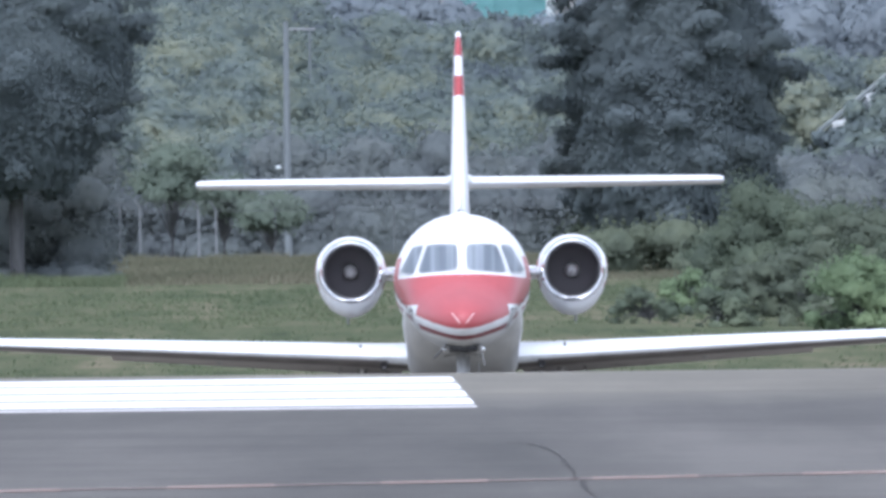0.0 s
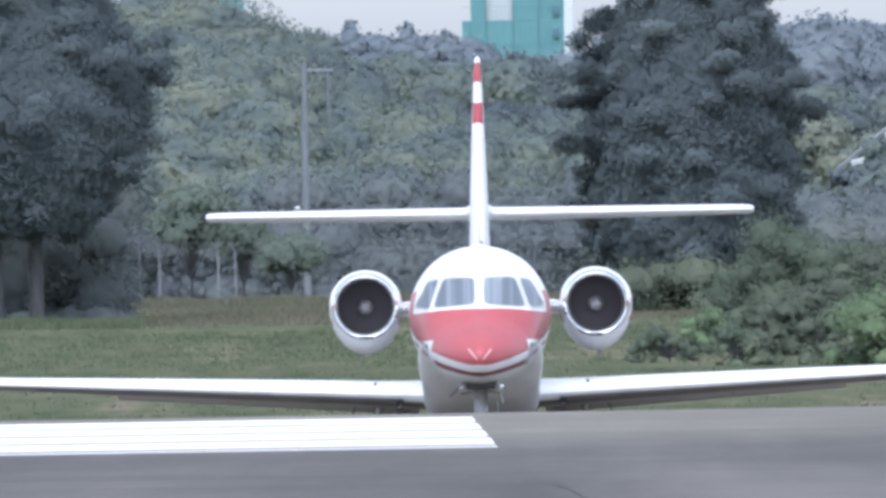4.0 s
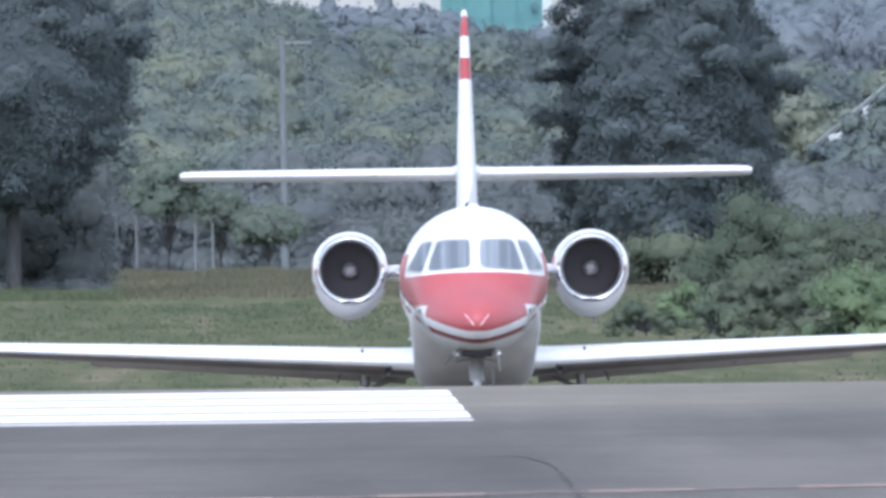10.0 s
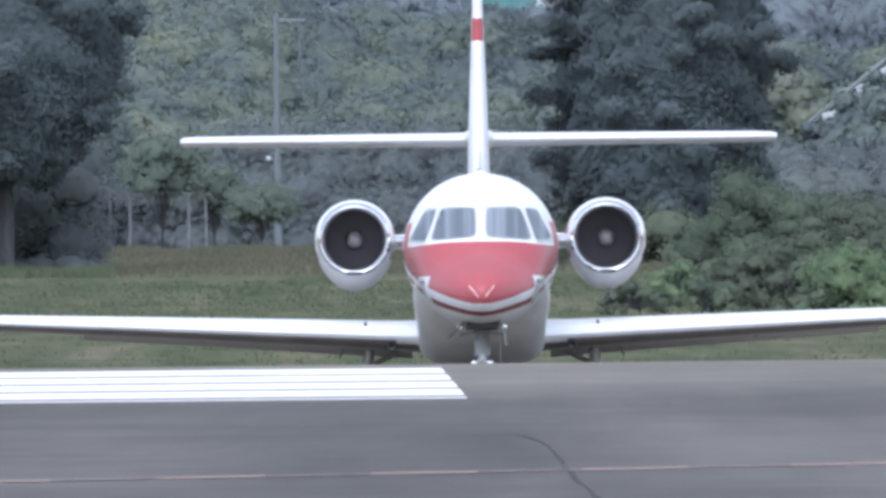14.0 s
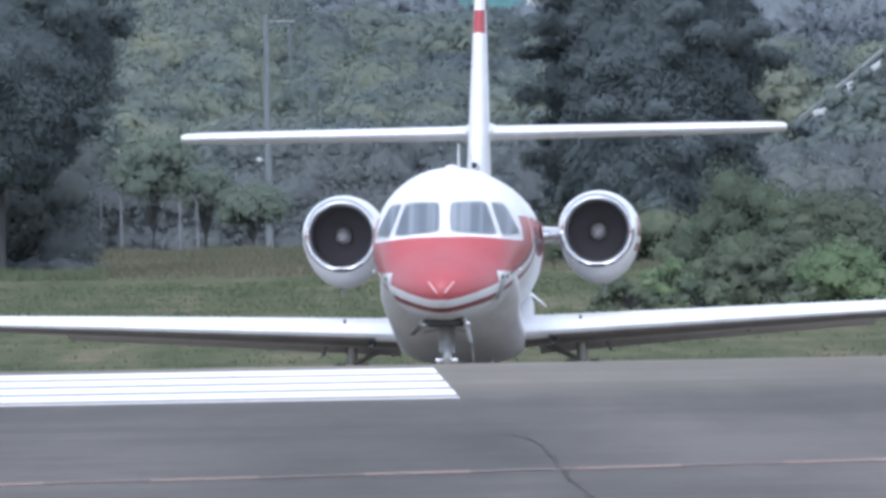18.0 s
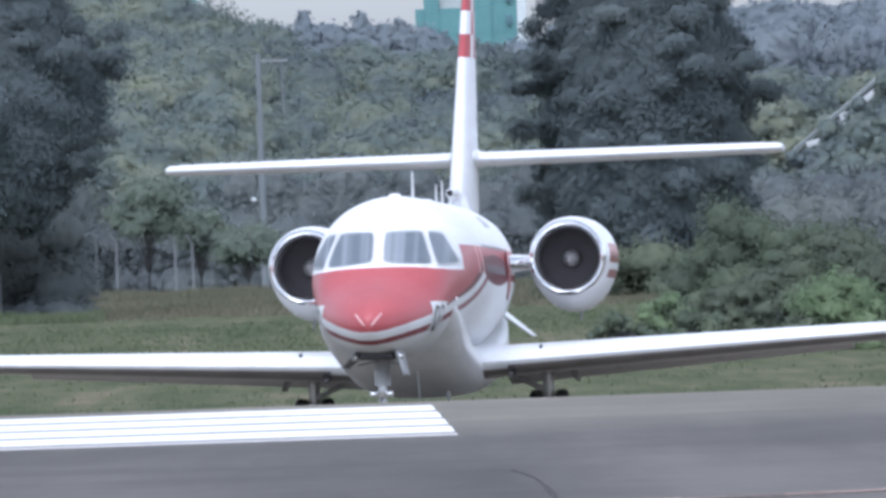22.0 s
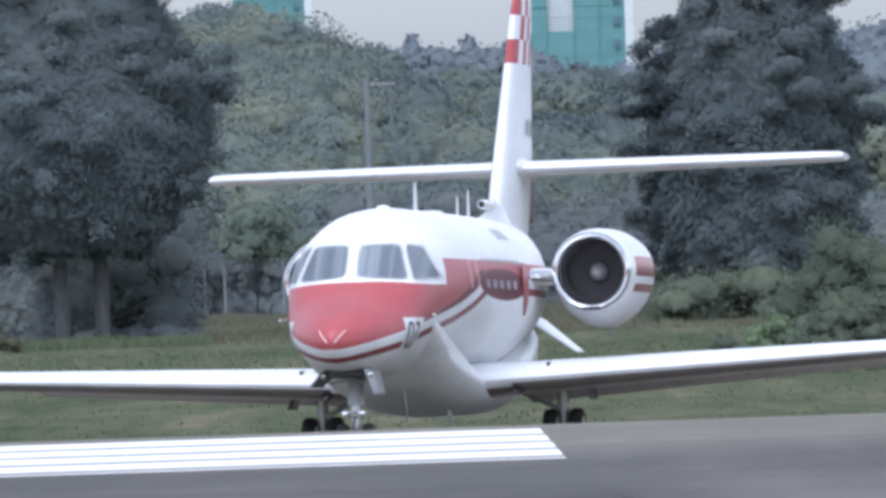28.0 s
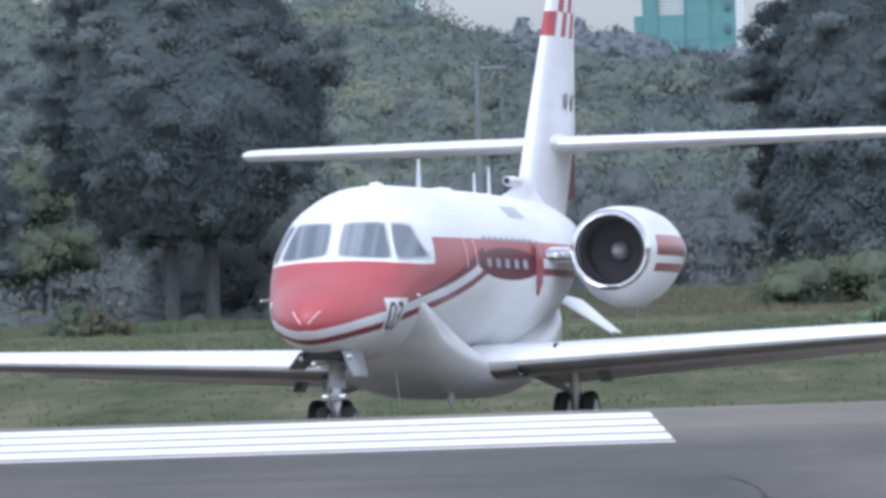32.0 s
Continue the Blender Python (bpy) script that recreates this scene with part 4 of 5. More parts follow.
def hulls(lobes, fill=0.95):
    """The closed leaf mass within the lobes: uneven shells under the outer leaves."""
    out, nrm = [], []
    lobes = np.array(lobes)
    for own, (x, y, z, rx, ry, rz) in enumerate(lobes):
        v, f = FINE_BALL if rx > 1.3 else BALL
        p = np.array([x, y, z]) + v * [rx, ry, rz]
        k = fill * (1 + 0.08 * ripple(p))[:, None]
        p = (np.array([x, y, z]) + v * k * [rx, ry, rz])[f]
        f = f[~buried(p.mean(1), own, lobes, 0.75)]
        out.append((np.array([x, y, z]) + v * k * [rx, ry, rz])[f])
        nrm.append(unit(v * [0.5, 0.5, 0.3] + [0, 0, 0.75] + rng.normal(0, 0.12, v.shape))[f])
    return np.concatenate(out), np.concatenate(nrm)


def foliage(name, lobes, density, size, fill, material, parent=None, spread=1.12, fuzz=0.2):
    """Leaves round closed masses, joined in one mesh."""
    a, an = hulls(lobes, fill)
    b, bn = tri_leaves(lobes_points(lobes, density, fill, spread, fuzz), size)
    return quads(name, np.concatenate([a, b]), material, parent, np.concatenate([an, np.repeat(bn[:, None], 3, 1)]))


def leaves(name, lobes, density, size, material):
    """Loose leaves alone, with no closed mass under them."""
    a, n = tri_leaves(lobes_points(lobes, density, 0.9, 1.12, 0.6), size)
    return quads(name, a, material, None, n)


def limb(bm, a, b, r0, r1):
    tube([a, ((a[0] + b[0]) / 2, (a[1] + b[1]) / 2, (a[2] + b[2]) / 2 + 0.15), b], [r0, (r0 + r1) / 2, r1], 6, bm)


def pine(x, y, height, width, lean, seed, group="tall pines", trunks=((0, 0),), bare=0.17, profile=((0.1, 0.8), (0.4, 1.0), (1.0, 0.05)), count=70000, label="tall dark pine with layered boughs"):
    """A pine: trunks, whorls of boughs, and flat pads of needles along each bough."""
    g = np.random.default_rng(seed)
    z0 = ground_z(y)
    tree = thing("pine_tree", label, "tree", group, pose(x, y, z0 - 0.1))
    fs = np.linspace(bare, 1.0, 60)
    body = np.interp(fs, [p[0] for p in profile], [p[1] for p in profile]) * width / 2
    faces, shade = [], []
    for tx, ty in trunks:
        bm = tube([(tx, ty, 0), (tx + lean * 0.2, ty, height * 0.3), (tx + lean * 0.5, ty, height * 0.65), (tx + lean, ty, height * 0.97)], [0.30, 0.24, 0.15, 0.04], 10)
        boughs = []
        h = bare * height
        while h < height * 0.985:
            f = h / height
            a0, m = g.uniform(0, 6.283), int(g.integers(6, 9))
            for i in range(m):
                reach = float(np.interp(f, fs, body)) * g.uniform(0.66, 1.12)
                boughs.append((h + g.normal(0, 0.16), a0 + 6.283 * i / m + g.normal(0, 0.2), max(0.3, reach)))
            h += g.uniform(0.5, 0.85) * (1.15 - 0.4 * f)
        pads = []       # x, y, z, along, across, thick, angle
        for q, (h, a, reach) in enumerate(boughs):
            cx, cy, f = tx + lean * h / height, ty, h / height
            tip = g.uniform(0.02, 0.16) * reach
            if q % 2 == 0:
                limb(bm, (cx, cy, h - 0.25), (cx + 0.85 * reach * math.cos(a), cy + 0.85 * reach * math.sin(a), h + tip * 0.5), 0.055, 0.012)
            for r in (0.76, 0.96):
                o = g.normal(0, 0.2) * (1.5 - r)
                pads.append((cx + reach * r * math.cos(a) - o * math.sin(a), cy + reach * r * math.sin(a) + o * math.cos(a), h + tip * r * r + g.normal(0, 0.12), g.uniform(0.42, 0.7), g.uniform(0.35, 0.6), g.uniform(0.28, 0.46), a))
        part("trunk", bm, M_BARK, tree, "grey-brown trunk with bare limbs")
        pads = np.array(pads)
        area = pads[:, 3] * pads[:, 4] + 0.1
        # needles on the pads
        m = int(count * 0.7)
        w = g.choice(len(pads), m, p=area / area.sum())
        d = unit(g.normal(size=(m, 3)))
        off = g.random((m, 1)) < 0.75
        q = d * np.where(off, 0.55 + 0.8 * g.random((m, 1)) ** 1.2, 0.85) * pads[w, 3:6]
        ca, sa = np.cos(pads[w, 6]), np.sin(pads[w, 6])
        pts = pads[w, :3] + np.stack([q[:, 0] * ca - q[:, 1] * sa, q[:, 0] * sa + q[:, 1] * ca, q[:, 2]], 1)
        nrm = unit(np.stack([pts[:, 0] - tx, pts[:, 1] - ty, np.full(m, 0.1 * width)], 1)) + 0.6 * d
        tufts = [tri_leaves((pts, nrm, np.where(off, 0.5, 0.2)), 0.066, 2, 0.15)]
        a, b = hulls([(q[0], q[1], q[2], q[3], q[3], q[5]) for q in pads], 0.54)
        faces.append(a)
        shade.append(unit(b * [1, 1, 0.3] + 0.8 * unit((a - [tx, ty, 0]) * [1, 1, 0])))
        # the dense body of the crown, rough with bough ends
        def skin(f, ang):
            b = np.interp(f, fs, body)
            x, y, z = b * np.cos(ang), b * np.sin(ang), height * f
            r = 0.76 + 0.05 * ripple(np.stack([x + seed, y, z], -1))
            return np.stack([tx + lean * f + r * x, ty + r * y, z + 0.0 * b], -1)
        rows, k = int(height * (1 - bare) / 0.13), 72
        ang, lev = np.meshgrid(np.arange(k) * 2 * np.pi / k, np.linspace(bare, 0.995, rows))
        net = skin(lev, ang)
        nxt = np.roll(net, -1, axis=1)
        core = np.concatenate([np.stack([net[:-1], nxt[:-1], net[1:]], 2).reshape(-1, 3, 3), np.stack([nxt[:-1], nxt[1:], net[1:]], 2).reshape(-1, 3, 3)])
        core = outward(core, (core.mean(1) - [tx, ty, 0]) * [1, 1, 0])
        faces.append(core)
        shade.append(unit(unit((core - [tx, ty, 0]) * [1, 1, 0]) * 0.9 + [0, 0, 0.25] + g.normal(0, 0.12, core.shape)))
        m = count - m
        f = np.sqrt(g.random(m)) * (bare - 0.995) + 0.995
        ang = g.uniform(0, 6.2832, m)
        pts = skin(f, ang) + g.uniform(0.0, 0.65, (m, 1)) ** 1.5 * np.stack([np.cos(ang), np.sin(ang), 0 * ang], 1)
        tufts.append(tri_leaves((pts, np.stack([np.cos(ang), np.sin(ang), np.full(m, 0.0)], 1), np.where(g.random((m, 1)) < 0.6, 0.5, 0.2)), 0.066, 2, 0.15))
        for a, b in tufts:
            faces.append(a)
            shade.append(np.repeat(b[:, None], 3, 1))
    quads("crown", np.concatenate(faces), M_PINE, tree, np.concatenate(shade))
    return tree


def broadleaf(name, x, y, height, width, seed, material, label, category="tree", group="", density=30, leaf=0.16, lift=0.25):
    r = random.Random(seed)
    z0 = ground_z(y)
    tree = thing(name, label, category, group, pose(x, y, z0 - 0.08))
    bm = tube([(0, 0, 0), (0.05, 0, height * 0.3), (-0.05, 0, height * 0.6)], [0.05 + height * 0.014, 0.04 + height * 0.01, 0.03], 8)
    lobes = []
    for k in range(int(14 + width * 5)):
        a, q = r.uniform(0, 6.283), math.sqrt(r.random())
        h = r.uniform(lift, 0.92)
        w = width / 2 * (1 - max(0, h - 0.4) * 1.2)
        px, py, pz = q * w * math.cos(a), q * w * math.sin(a), h * height
        s = r.uniform(0.08, 0.2) * min(width, height * 1.3)
        lobes.append((px, py, pz, s * r.uniform(0.8, 1.3), s, s * r.uniform(0.5, 0.9)))
        limb(bm, (0, 0, height * 0.22), (px, py, pz), 0.03, 0.01)
    part("trunk", bm, M_BARK, tree)
    foliage("crown", lobes, density * 1.6, leaf, 0.76, material, tree, 1.6, 0.85)
    return tree


def at_u(u, y):
    return u * y / LENS


def build_trees():
    pine(at_u(376, 505), 505, 17.5, 9.5, 0.05, 3, bare=0.09, profile=((0.09, 0.72), (0.16, 0.92), (0.33, 0.94), (0.44, 1.0), (0.57, 0.80), (0.69, 0.59), (0.82, 0.35), (1.0, 0.03)), count=230000)
    pine(at_u(-822, 490), 490, 18.4, 10.4, -0.2, 5, trunks=((-0.72, 0), (0.72, 0.4)), bare=0.19, profile=((0.19, 0.40), (0.25, 0.66), (0.31, 0.84), (0.37, 0.99), (0.47, 1.03), (0.56, 0.84), (0.64, 0.68), (0.8, 0.45), (1.0, 0.05)), count=120000, label="pair of dark pine trunks under one broad crown")
    pine(at_u(-1260, 560), 560, 13.0, 7.0, 0.0, 12, count=30000, label="dark pine at the wood's edge")
    broadleaf("broadleaf_tree", at_u(-512, 608), 608, 5.4, 4.2, 21, M_LIGHT, "leafy light green tree standing behind the fence", "tree", "trees by the fence", 130, 0.085, 0.58)
    broadleaf("broadleaf_tree", at_u(-420, 612), 612, 3.9, 3.4, 22, M_LIGHT, "low leafy green tree behind the fence", "tree", "trees by the fence", 130, 0.085, 0.6)
    broadleaf("broadleaf_tree", at_u(-1085, 600), 600, 7.4, 5.2, 24, M_DEEP, "leafy green tree behind the dark pines", "tree", "trees by the fence", 130, 0.085)
    broadleaf("hedge", at_u(-335, 606), 606, 3.0, 3.6, 26, M_LIGHT, "overgrown hedge leaning on the fence", "hedge", "", 130, 0.085, 0.62)
    k = 40
    for u, y, h, w, m, lab in (
        (520, 400, 3.3, 3.6, M_BUSH, "leafy green bush on the grass"), (470, 420, 1.9, 3.0, M_BUSH, "dark green bush on the grass"),
        (700, 360, 2.6, 3.6, M_DEEP, "dark tangled bush on the grass"), (545, 340, 1.5, 2.6, M_DEEP, "dark tangled bush on the grass"), (640, 320, 1.6, 2.5, M_DEEP, "dark tangled bush on the grass"),
        (695, 310, 1.75, 2.4, M_BRIGHT, "bright green bush on the grass"), (400, 350, 1.2, 2.6, M_BRIGHT, "bright green bush on the grass"), (330, 330, 0.9, 2.0, M_BUSH, "dark green bush on the grass"),
        (790, 340, 2.0, 3.0, M_BUSH, "dark green bush on the grass"), (860, 330, 2.4, 3.2, M_DEEP, "dark tangled bush on the grass"), (455, 320, 1.0, 2.0, M_BUSH, "dark green bush on the grass"),
        (520, 405, 2.4, 3.4, M_BUSH, "dark green bush on the grass"), (655, 395, 2.8, 3.6, M_BUSH, "dark green bush on the grass"), (600, 345, 1.9, 3.0, M_DEEP, "dark tangled bush on the grass"), (745, 325, 1.5, 2.4, M_BRIGHT, "bright green bush on the grass"),
        (-985, 462, 1.0, 2.1, M_DRY, "pale dry brush heap beside the pines"), (-1040, 466, 1.3, 1.6, M_BUSH, "dark green bush on the grass"),
    ):
        broadleaf("bush", at_u(u, y), y, h, w, k, m, lab, "bush", "bushes on the airfield", 340, 0.05, 0.1)
        k += 1
    # undergrowth below the pines; its banks stand for the shaded depth behind the fence
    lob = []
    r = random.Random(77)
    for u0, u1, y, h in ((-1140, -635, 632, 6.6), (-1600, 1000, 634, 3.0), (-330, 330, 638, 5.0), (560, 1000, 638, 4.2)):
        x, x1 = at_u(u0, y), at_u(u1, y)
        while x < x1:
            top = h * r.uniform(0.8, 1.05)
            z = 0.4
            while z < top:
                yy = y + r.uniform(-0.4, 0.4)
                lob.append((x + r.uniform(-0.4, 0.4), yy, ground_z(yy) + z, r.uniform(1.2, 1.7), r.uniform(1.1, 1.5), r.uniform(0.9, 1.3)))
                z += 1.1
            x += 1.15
    for i in range(60):
        yy = 496 + r.uniform(-6, 8)
        s = r.uniform(0.35, 0.7)
        lob.append((at_u(r.uniform(-1250, -625), yy), yy, ground_z(yy) + r.uniform(0.0, 0.35), s * 1.4, s, s * 0.7))
    scrub = []
    for i in range(90):     # dark scrub close behind the pine trunks
        yy = 497 + r.uniform(0, 5)
        s = r.uniform(0.8, 1.3)
        scrub.append((at_u(r.uniform(-880, -652), yy), yy, ground_z(yy) + r.uniform(0.1, 4.2), s, s, s * 0.9))
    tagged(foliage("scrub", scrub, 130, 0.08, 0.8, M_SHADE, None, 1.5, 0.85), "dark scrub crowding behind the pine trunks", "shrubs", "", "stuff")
    thicket = []
    for i in range(60):
        yy = 503 + r.uniform(-6, 9)
        s = r.uniform(0.5, 1.0)
        thicket.append((at_u(r.uniform(200, 600), yy), yy, ground_z(yy) + r.uniform(0.1, 1.5), s * 1.2, s, s * 0.8))
    tagged(foliage("thicket", thicket, 130, 0.08, 0.8, M_DEEP, None, 1.5, 0.85), "dull green thicket round the pine's foot", "shrubs", "", "stuff")
    tagged(foliage("undergrowth", lob, 100, 0.11, 0.82, M_SHADE, None, 1.5, 0.85), "undergrowth below the pines, banked up for the wood's shaded depth", "shrubs", "", "stuff")


def build_forest():
    r = random.Random(31)
    lob = []

    def crown(u, y, top, w, cone=False, full=True, clumps=12):
        """One far tree: crown lobes up to the height of the picture line top."""
        x = at_u(u, y)
        zt = EYE + (-(top) + LEVEL) * y / LENS
        z0 = ground_z(y)
        h = zt - z0
        if cone:
            for i in range(16):
                dep = 0.3 + 0.42 * i
                a = r.uniform(0, 6.283)
                o = 0.22 * dep
                lob.append((x + o * math.cos(a), y + o * math.sin(a), zt - dep - 0.4, 0.5 + 0.36 * dep, 0.5 + 0.36 * dep, 0.75 + 0.1 * dep))
            return
        lob.append((x, y, zt - w * 0.40, w * r.uniform(0.4, 0.6), w * 0.46, w * r.uniform(0.34, 0.40)))
        if full:
            for i in range(2):
                lob.append((x + r.uniform(-0.2, 0.2) * w, y + r.uniform(-0.2, 0.2) * w, z0 + h * (0.25 + 0.25 * i), w * 0.5, w * 0.5, h * 0.22))
        for i in range(clumps):
            a, e = r.uniform(0, 6.283), r.uniform(-0.5, 1.3)
            s, q = w * r.uniform(0.13, 0.21), w * 0.345
            lob.append((x + q * math.cos(a) * math.cos(e), y + q * math.sin(a) * math.cos(e), zt - w * 0.42 + 0.9 * q * math.sin(e), s * r.uniform(1.0, 1.5), s, s * 0.8))

    def line(u):
        return float(np.interp(u, [-2600, -900, -640, -530, -411, -350, -258, -180, 0, 150, 300, 450, 620, 800, 1100, 2400], [-550, -538, -532, -523, -494, -472, -430, -408, -394, -398, -400, -370, -335, -330, -370, -440]))

    for row, (y, drop) in enumerate(((690, 260), (730, 210), (780, 140), (840, 70), (910, 0))):
        u = -1380.0
        while u < 1000:
            crown(u, y + r.uniform(-15, 15), line(u) + drop + r.uniform(-10, 30), r.uniform(5.5, 8.5), False, row < 2)
            u += r.uniform(90, 150) * 780 / y * (0.7 if row == 4 else 1)
    for u, t in ((635, -250), (705, -262), (785, -325), (850, -320), (905, -330), (600, -300), (690, -170), (760, -190)):
        crown(u, 715, t, 3.2)
    u = -1300.0
    while u < 960:      # the closed stand behind
        crown(u, 935 + r.uniform(-10, 10), line(u) + 34 + r.uniform(-8, 8), 7.5, False, False)
        u += 70
    # boughs round the house
    for u, v, s in ((699, -228, 17), (751, -270, 14), (640, -180, 16), (812, -312, 28), (720, -188, 36), (772, -222, 42), (800, -180, 60), (680, -165, 40), (822, -250, 46), (860, -290, 46), (905, -240, 60), (860, -200, 60), (740, -140, 60), (930, -190, 50)):
        k = 662 / LENS
        for i in range(14):
            lob.append(((u + r.uniform(-0.4, 0.4) * s) * k, 662 + r.uniform(-1, 1), EYE + (LEVEL - v + r.uniform(-0.4, 0.4) * s) * k, s * k * 0.7, s * k * 0.7, s * k * 0.65))
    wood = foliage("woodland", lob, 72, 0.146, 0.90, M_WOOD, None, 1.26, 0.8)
    lob.clear()
    for y, drop in ((720, 150), (850, 0)):
        for u in list(range(-2600, -1380, 150)) + list(range(1080, 2400, 150)):
            crown(u + r.uniform(-40, 40), y + r.uniform(-20, 20), line(u) + drop + r.uniform(-20, 20), r.uniform(6, 9))
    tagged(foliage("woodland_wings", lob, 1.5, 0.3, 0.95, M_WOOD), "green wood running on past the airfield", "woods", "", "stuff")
    tagged(wood, "green wood on the rise behind the airfield, haze painted into its leaves", "woods", "", "stuff")
    lob.clear()
    u = -2400.0
    while u < 2000:
        y = r.uniform(1350, 1550)
        t = float(np.interp(u, [-2400, -300, -224, -60, -20, 150, 200, 500, 600, 700, 800, 2000], [-470, -440, -436, -424, -392, -392, -424, -446, -468, -468, -455, -475]))
        crown(u, y, t + r.uniform(-8, 20), r.uniform(7, 10), r.random() < 0.25 and not -40 < u < 190, False, 7)
        if -1000 < u < 1100:
            for d in ((38, 76, 114) if u > 380 else (40,)):
                crown(u + r.uniform(-30, 30), y - 40, t + d, 8, False, False, 4)
        u += r.uniform(28, 50)
    crown(-224, 1350, -472, 6.5, True)
    crown(-120, 1350, -468, 6.5, True)
    crown(-55, 1350, -452, 5.0, True)
    for u, t in ((-180, -446), (-150, -440), (-90, -444), (-250, -440), (-20, -436)):
        crown(u, 1360, t, 7.0, False, False)
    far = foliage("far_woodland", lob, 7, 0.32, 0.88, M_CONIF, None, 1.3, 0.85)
    tagged(far, "far conifers along the skyline, blue-grey from painted haze", "woods", "", "stuff")


def build_grass():
    def blades(n, y0, y1, h0, h1, u0=-1500, u1=1100, per=5, bias=1.0):
        y = y0 + (y1 - y0) * rng.random(n) ** bias
        u = rng.uniform(u0, u1, n)
        x = u * y / LENS
        z = np.interp(y, GROUND_Y, GROUND_Z) - 0.02
        base = np.stack([x, y, z], 1)
        out = []
        patch = 0.65 + 0.7 * (np.sin(x * 0.9 + y * 0.13) * np.sin(x * 0.37 - y * 0.21) * 0.5 + 0.5)
        for k in range(per):
            b = base + np.stack([rng.normal(0, 0.11, n), rng.normal(0, 0.11, n), np.zeros(n)], 1)
            h = rng.uniform(h0, h1, n) * patch
            d = rng.normal(0, 0.5, (n, 2))
            wv = rng.uniform(0.012, 0.03, n) * (y / 300)
            tip = b + np.stack([d[:, 0] * h, d[:, 1] * h, h], 1)
            side = np.stack([wv, rng.normal(0, 0.01, n), np.zeros(n)], 1)
            out.append(np.stack([b - side, b + side, tip], 1))
        return np.concatenate(out)

    tagged(quads("field_grass", np.concatenate([blades(2500, 236, 560, 0.05, 0.13, bias=1.25), blades(3000, 468, 496, 0.08, 0.38, -1400, -600), blades(2500, 330, 440, 0.05, 0.18)]), M_GRASS), "tall green grass on the airfield", "grass", "", "stuff")
    r = random.Random(91)
    lob = []
    for i in range(170):
        y = 238 + 325 * r.random() ** 1.3
        x = at_u(r.uniform(-1500, 1100), y)
        s = r.uniform(0.15, 0.5) * (0.6 + 0.8 * (noise.noise((x * 0.25, y * 0.03, 5)) + 0.5))
        s = max(0.06, s * 0.5)
        lob.append((x, y, ground_z(y) + s * 0.1, s * 2.0, s * 1.6, s * 0.75))
    tagged(leaves("field_weeds", lob, 60, 0.04, M_GRASS), "low green weeds in the airfield grass", "weeds", "", "stuff")
    tagged(quads("dry_grass", np.concatenate([blades(5000, 575, 604, 0.2, 0.5, -700, 900), blades(5000, 470, 590, 0.1, 0.3, -700, 900)]), M_DRY), "dry straw-coloured grass along the fence", "grass", "", "stuff")


# ---- fence, poles, buildings ----


def build_fence():
    fence = thing("perimeter_fence", "galvanised perimeter fence with slanting post tops", "fence", "", pose(0, 600, ground_z(600) - 0.1))
    r = random.Random(5)
    xs = [at_u(u, 600) for u in (-604, -568, -464, -433)]
    x = xs[0] - 2.35
    while x > -42:
        xs.append(x)
        x -= 2.35
    x = xs[3] + 2.6
    while x < 32:
        xs.append(x)
        x += 2.6 + r.uniform(-0.1, 0.1)
    shown = [k for k, x in enumerate(sorted(xs)) if x < at_u(-425, 600)]
    for k, x in enumerate(sorted(xs)):
        h = 2.55 + r.uniform(-0.1, 0.1)
        lean = r.uniform(-0.03, 0.03)
        part("post", tube([(x, 0, 0), (x + lean, 0, h), (x + lean - 0.22, -0.3, h + 0.38)], [0.05, 0.045, 0.03] if k in shown else [0.03, 0.03, 0.02], 8), M_GALV if k in shown else M_DULL, fence)
    for z in (0.25, 2.45):
        part("rail", tube([(x, 0, z + 0.02 * math.sin(x)) for x in range(-42, 33, 3)], 0.012 if z < 2 else 0.016, 6), M_DULL, fence)
    for i, z in enumerate((2.62, 2.76, 2.88)):
        part("barbed_wire", tube([(x - 0.1 * (i + 1) * 0.6, -0.1 * (i + 1), z) for x in range(-42, 33, 3)], 0.005, 4), M_GALV, fence)


def pole(u, y, top, r0, name, label, lamp=False, arm=True):
    z0 = ground_z(y)
    h = EYE + (LEVEL - top) * y / LENS - z0
    p = thing(name, label, "utility pole", "poles behind the fence", pose(at_u(u, y), y, z0))
    part("shaft", tube([(0, 0, -0.2), (0, 0, h * 0.5), (0, 0, h)], [r0, r0 * 0.85, r0 * 0.65], 12), M_CONCRETE, p)
    if arm:
        part("cross_arm", slab(-0.1, 1.35, -0.06, 0.06, h - 0.42, h - 0.32, 0.01), M_GALV, p)
    if lamp:
        zl = EYE + (LEVEL + 140) * y / LENS - z0
        part("lamp_arm", tube([(0, 0, zl - 0.15), (-0.35, 0, zl)], 0.04, 6), M_GALV, p)
        part("lamp_head", turned([(0.0, 0.02), (0.02, 0.13), (0.12, 0.15), (0.2, 0.04)], 14, "Z", (-0.42, 0, zl - 0.1), None, True), M_PALE, p, "white lamp head")


def build_poles():
    pole(-306, 628, -398, 0.19, "utility_pole", "tall pale concrete utility pole with a lamp", True)
    pole(-264, 800, -382, 0.08, "utility_pole", "slim grey pole beside the concrete one", False, False)
    pole(548, 629, -150, 0.2, "utility_pole", "short pale concrete pole at the wood's edge", False, False)


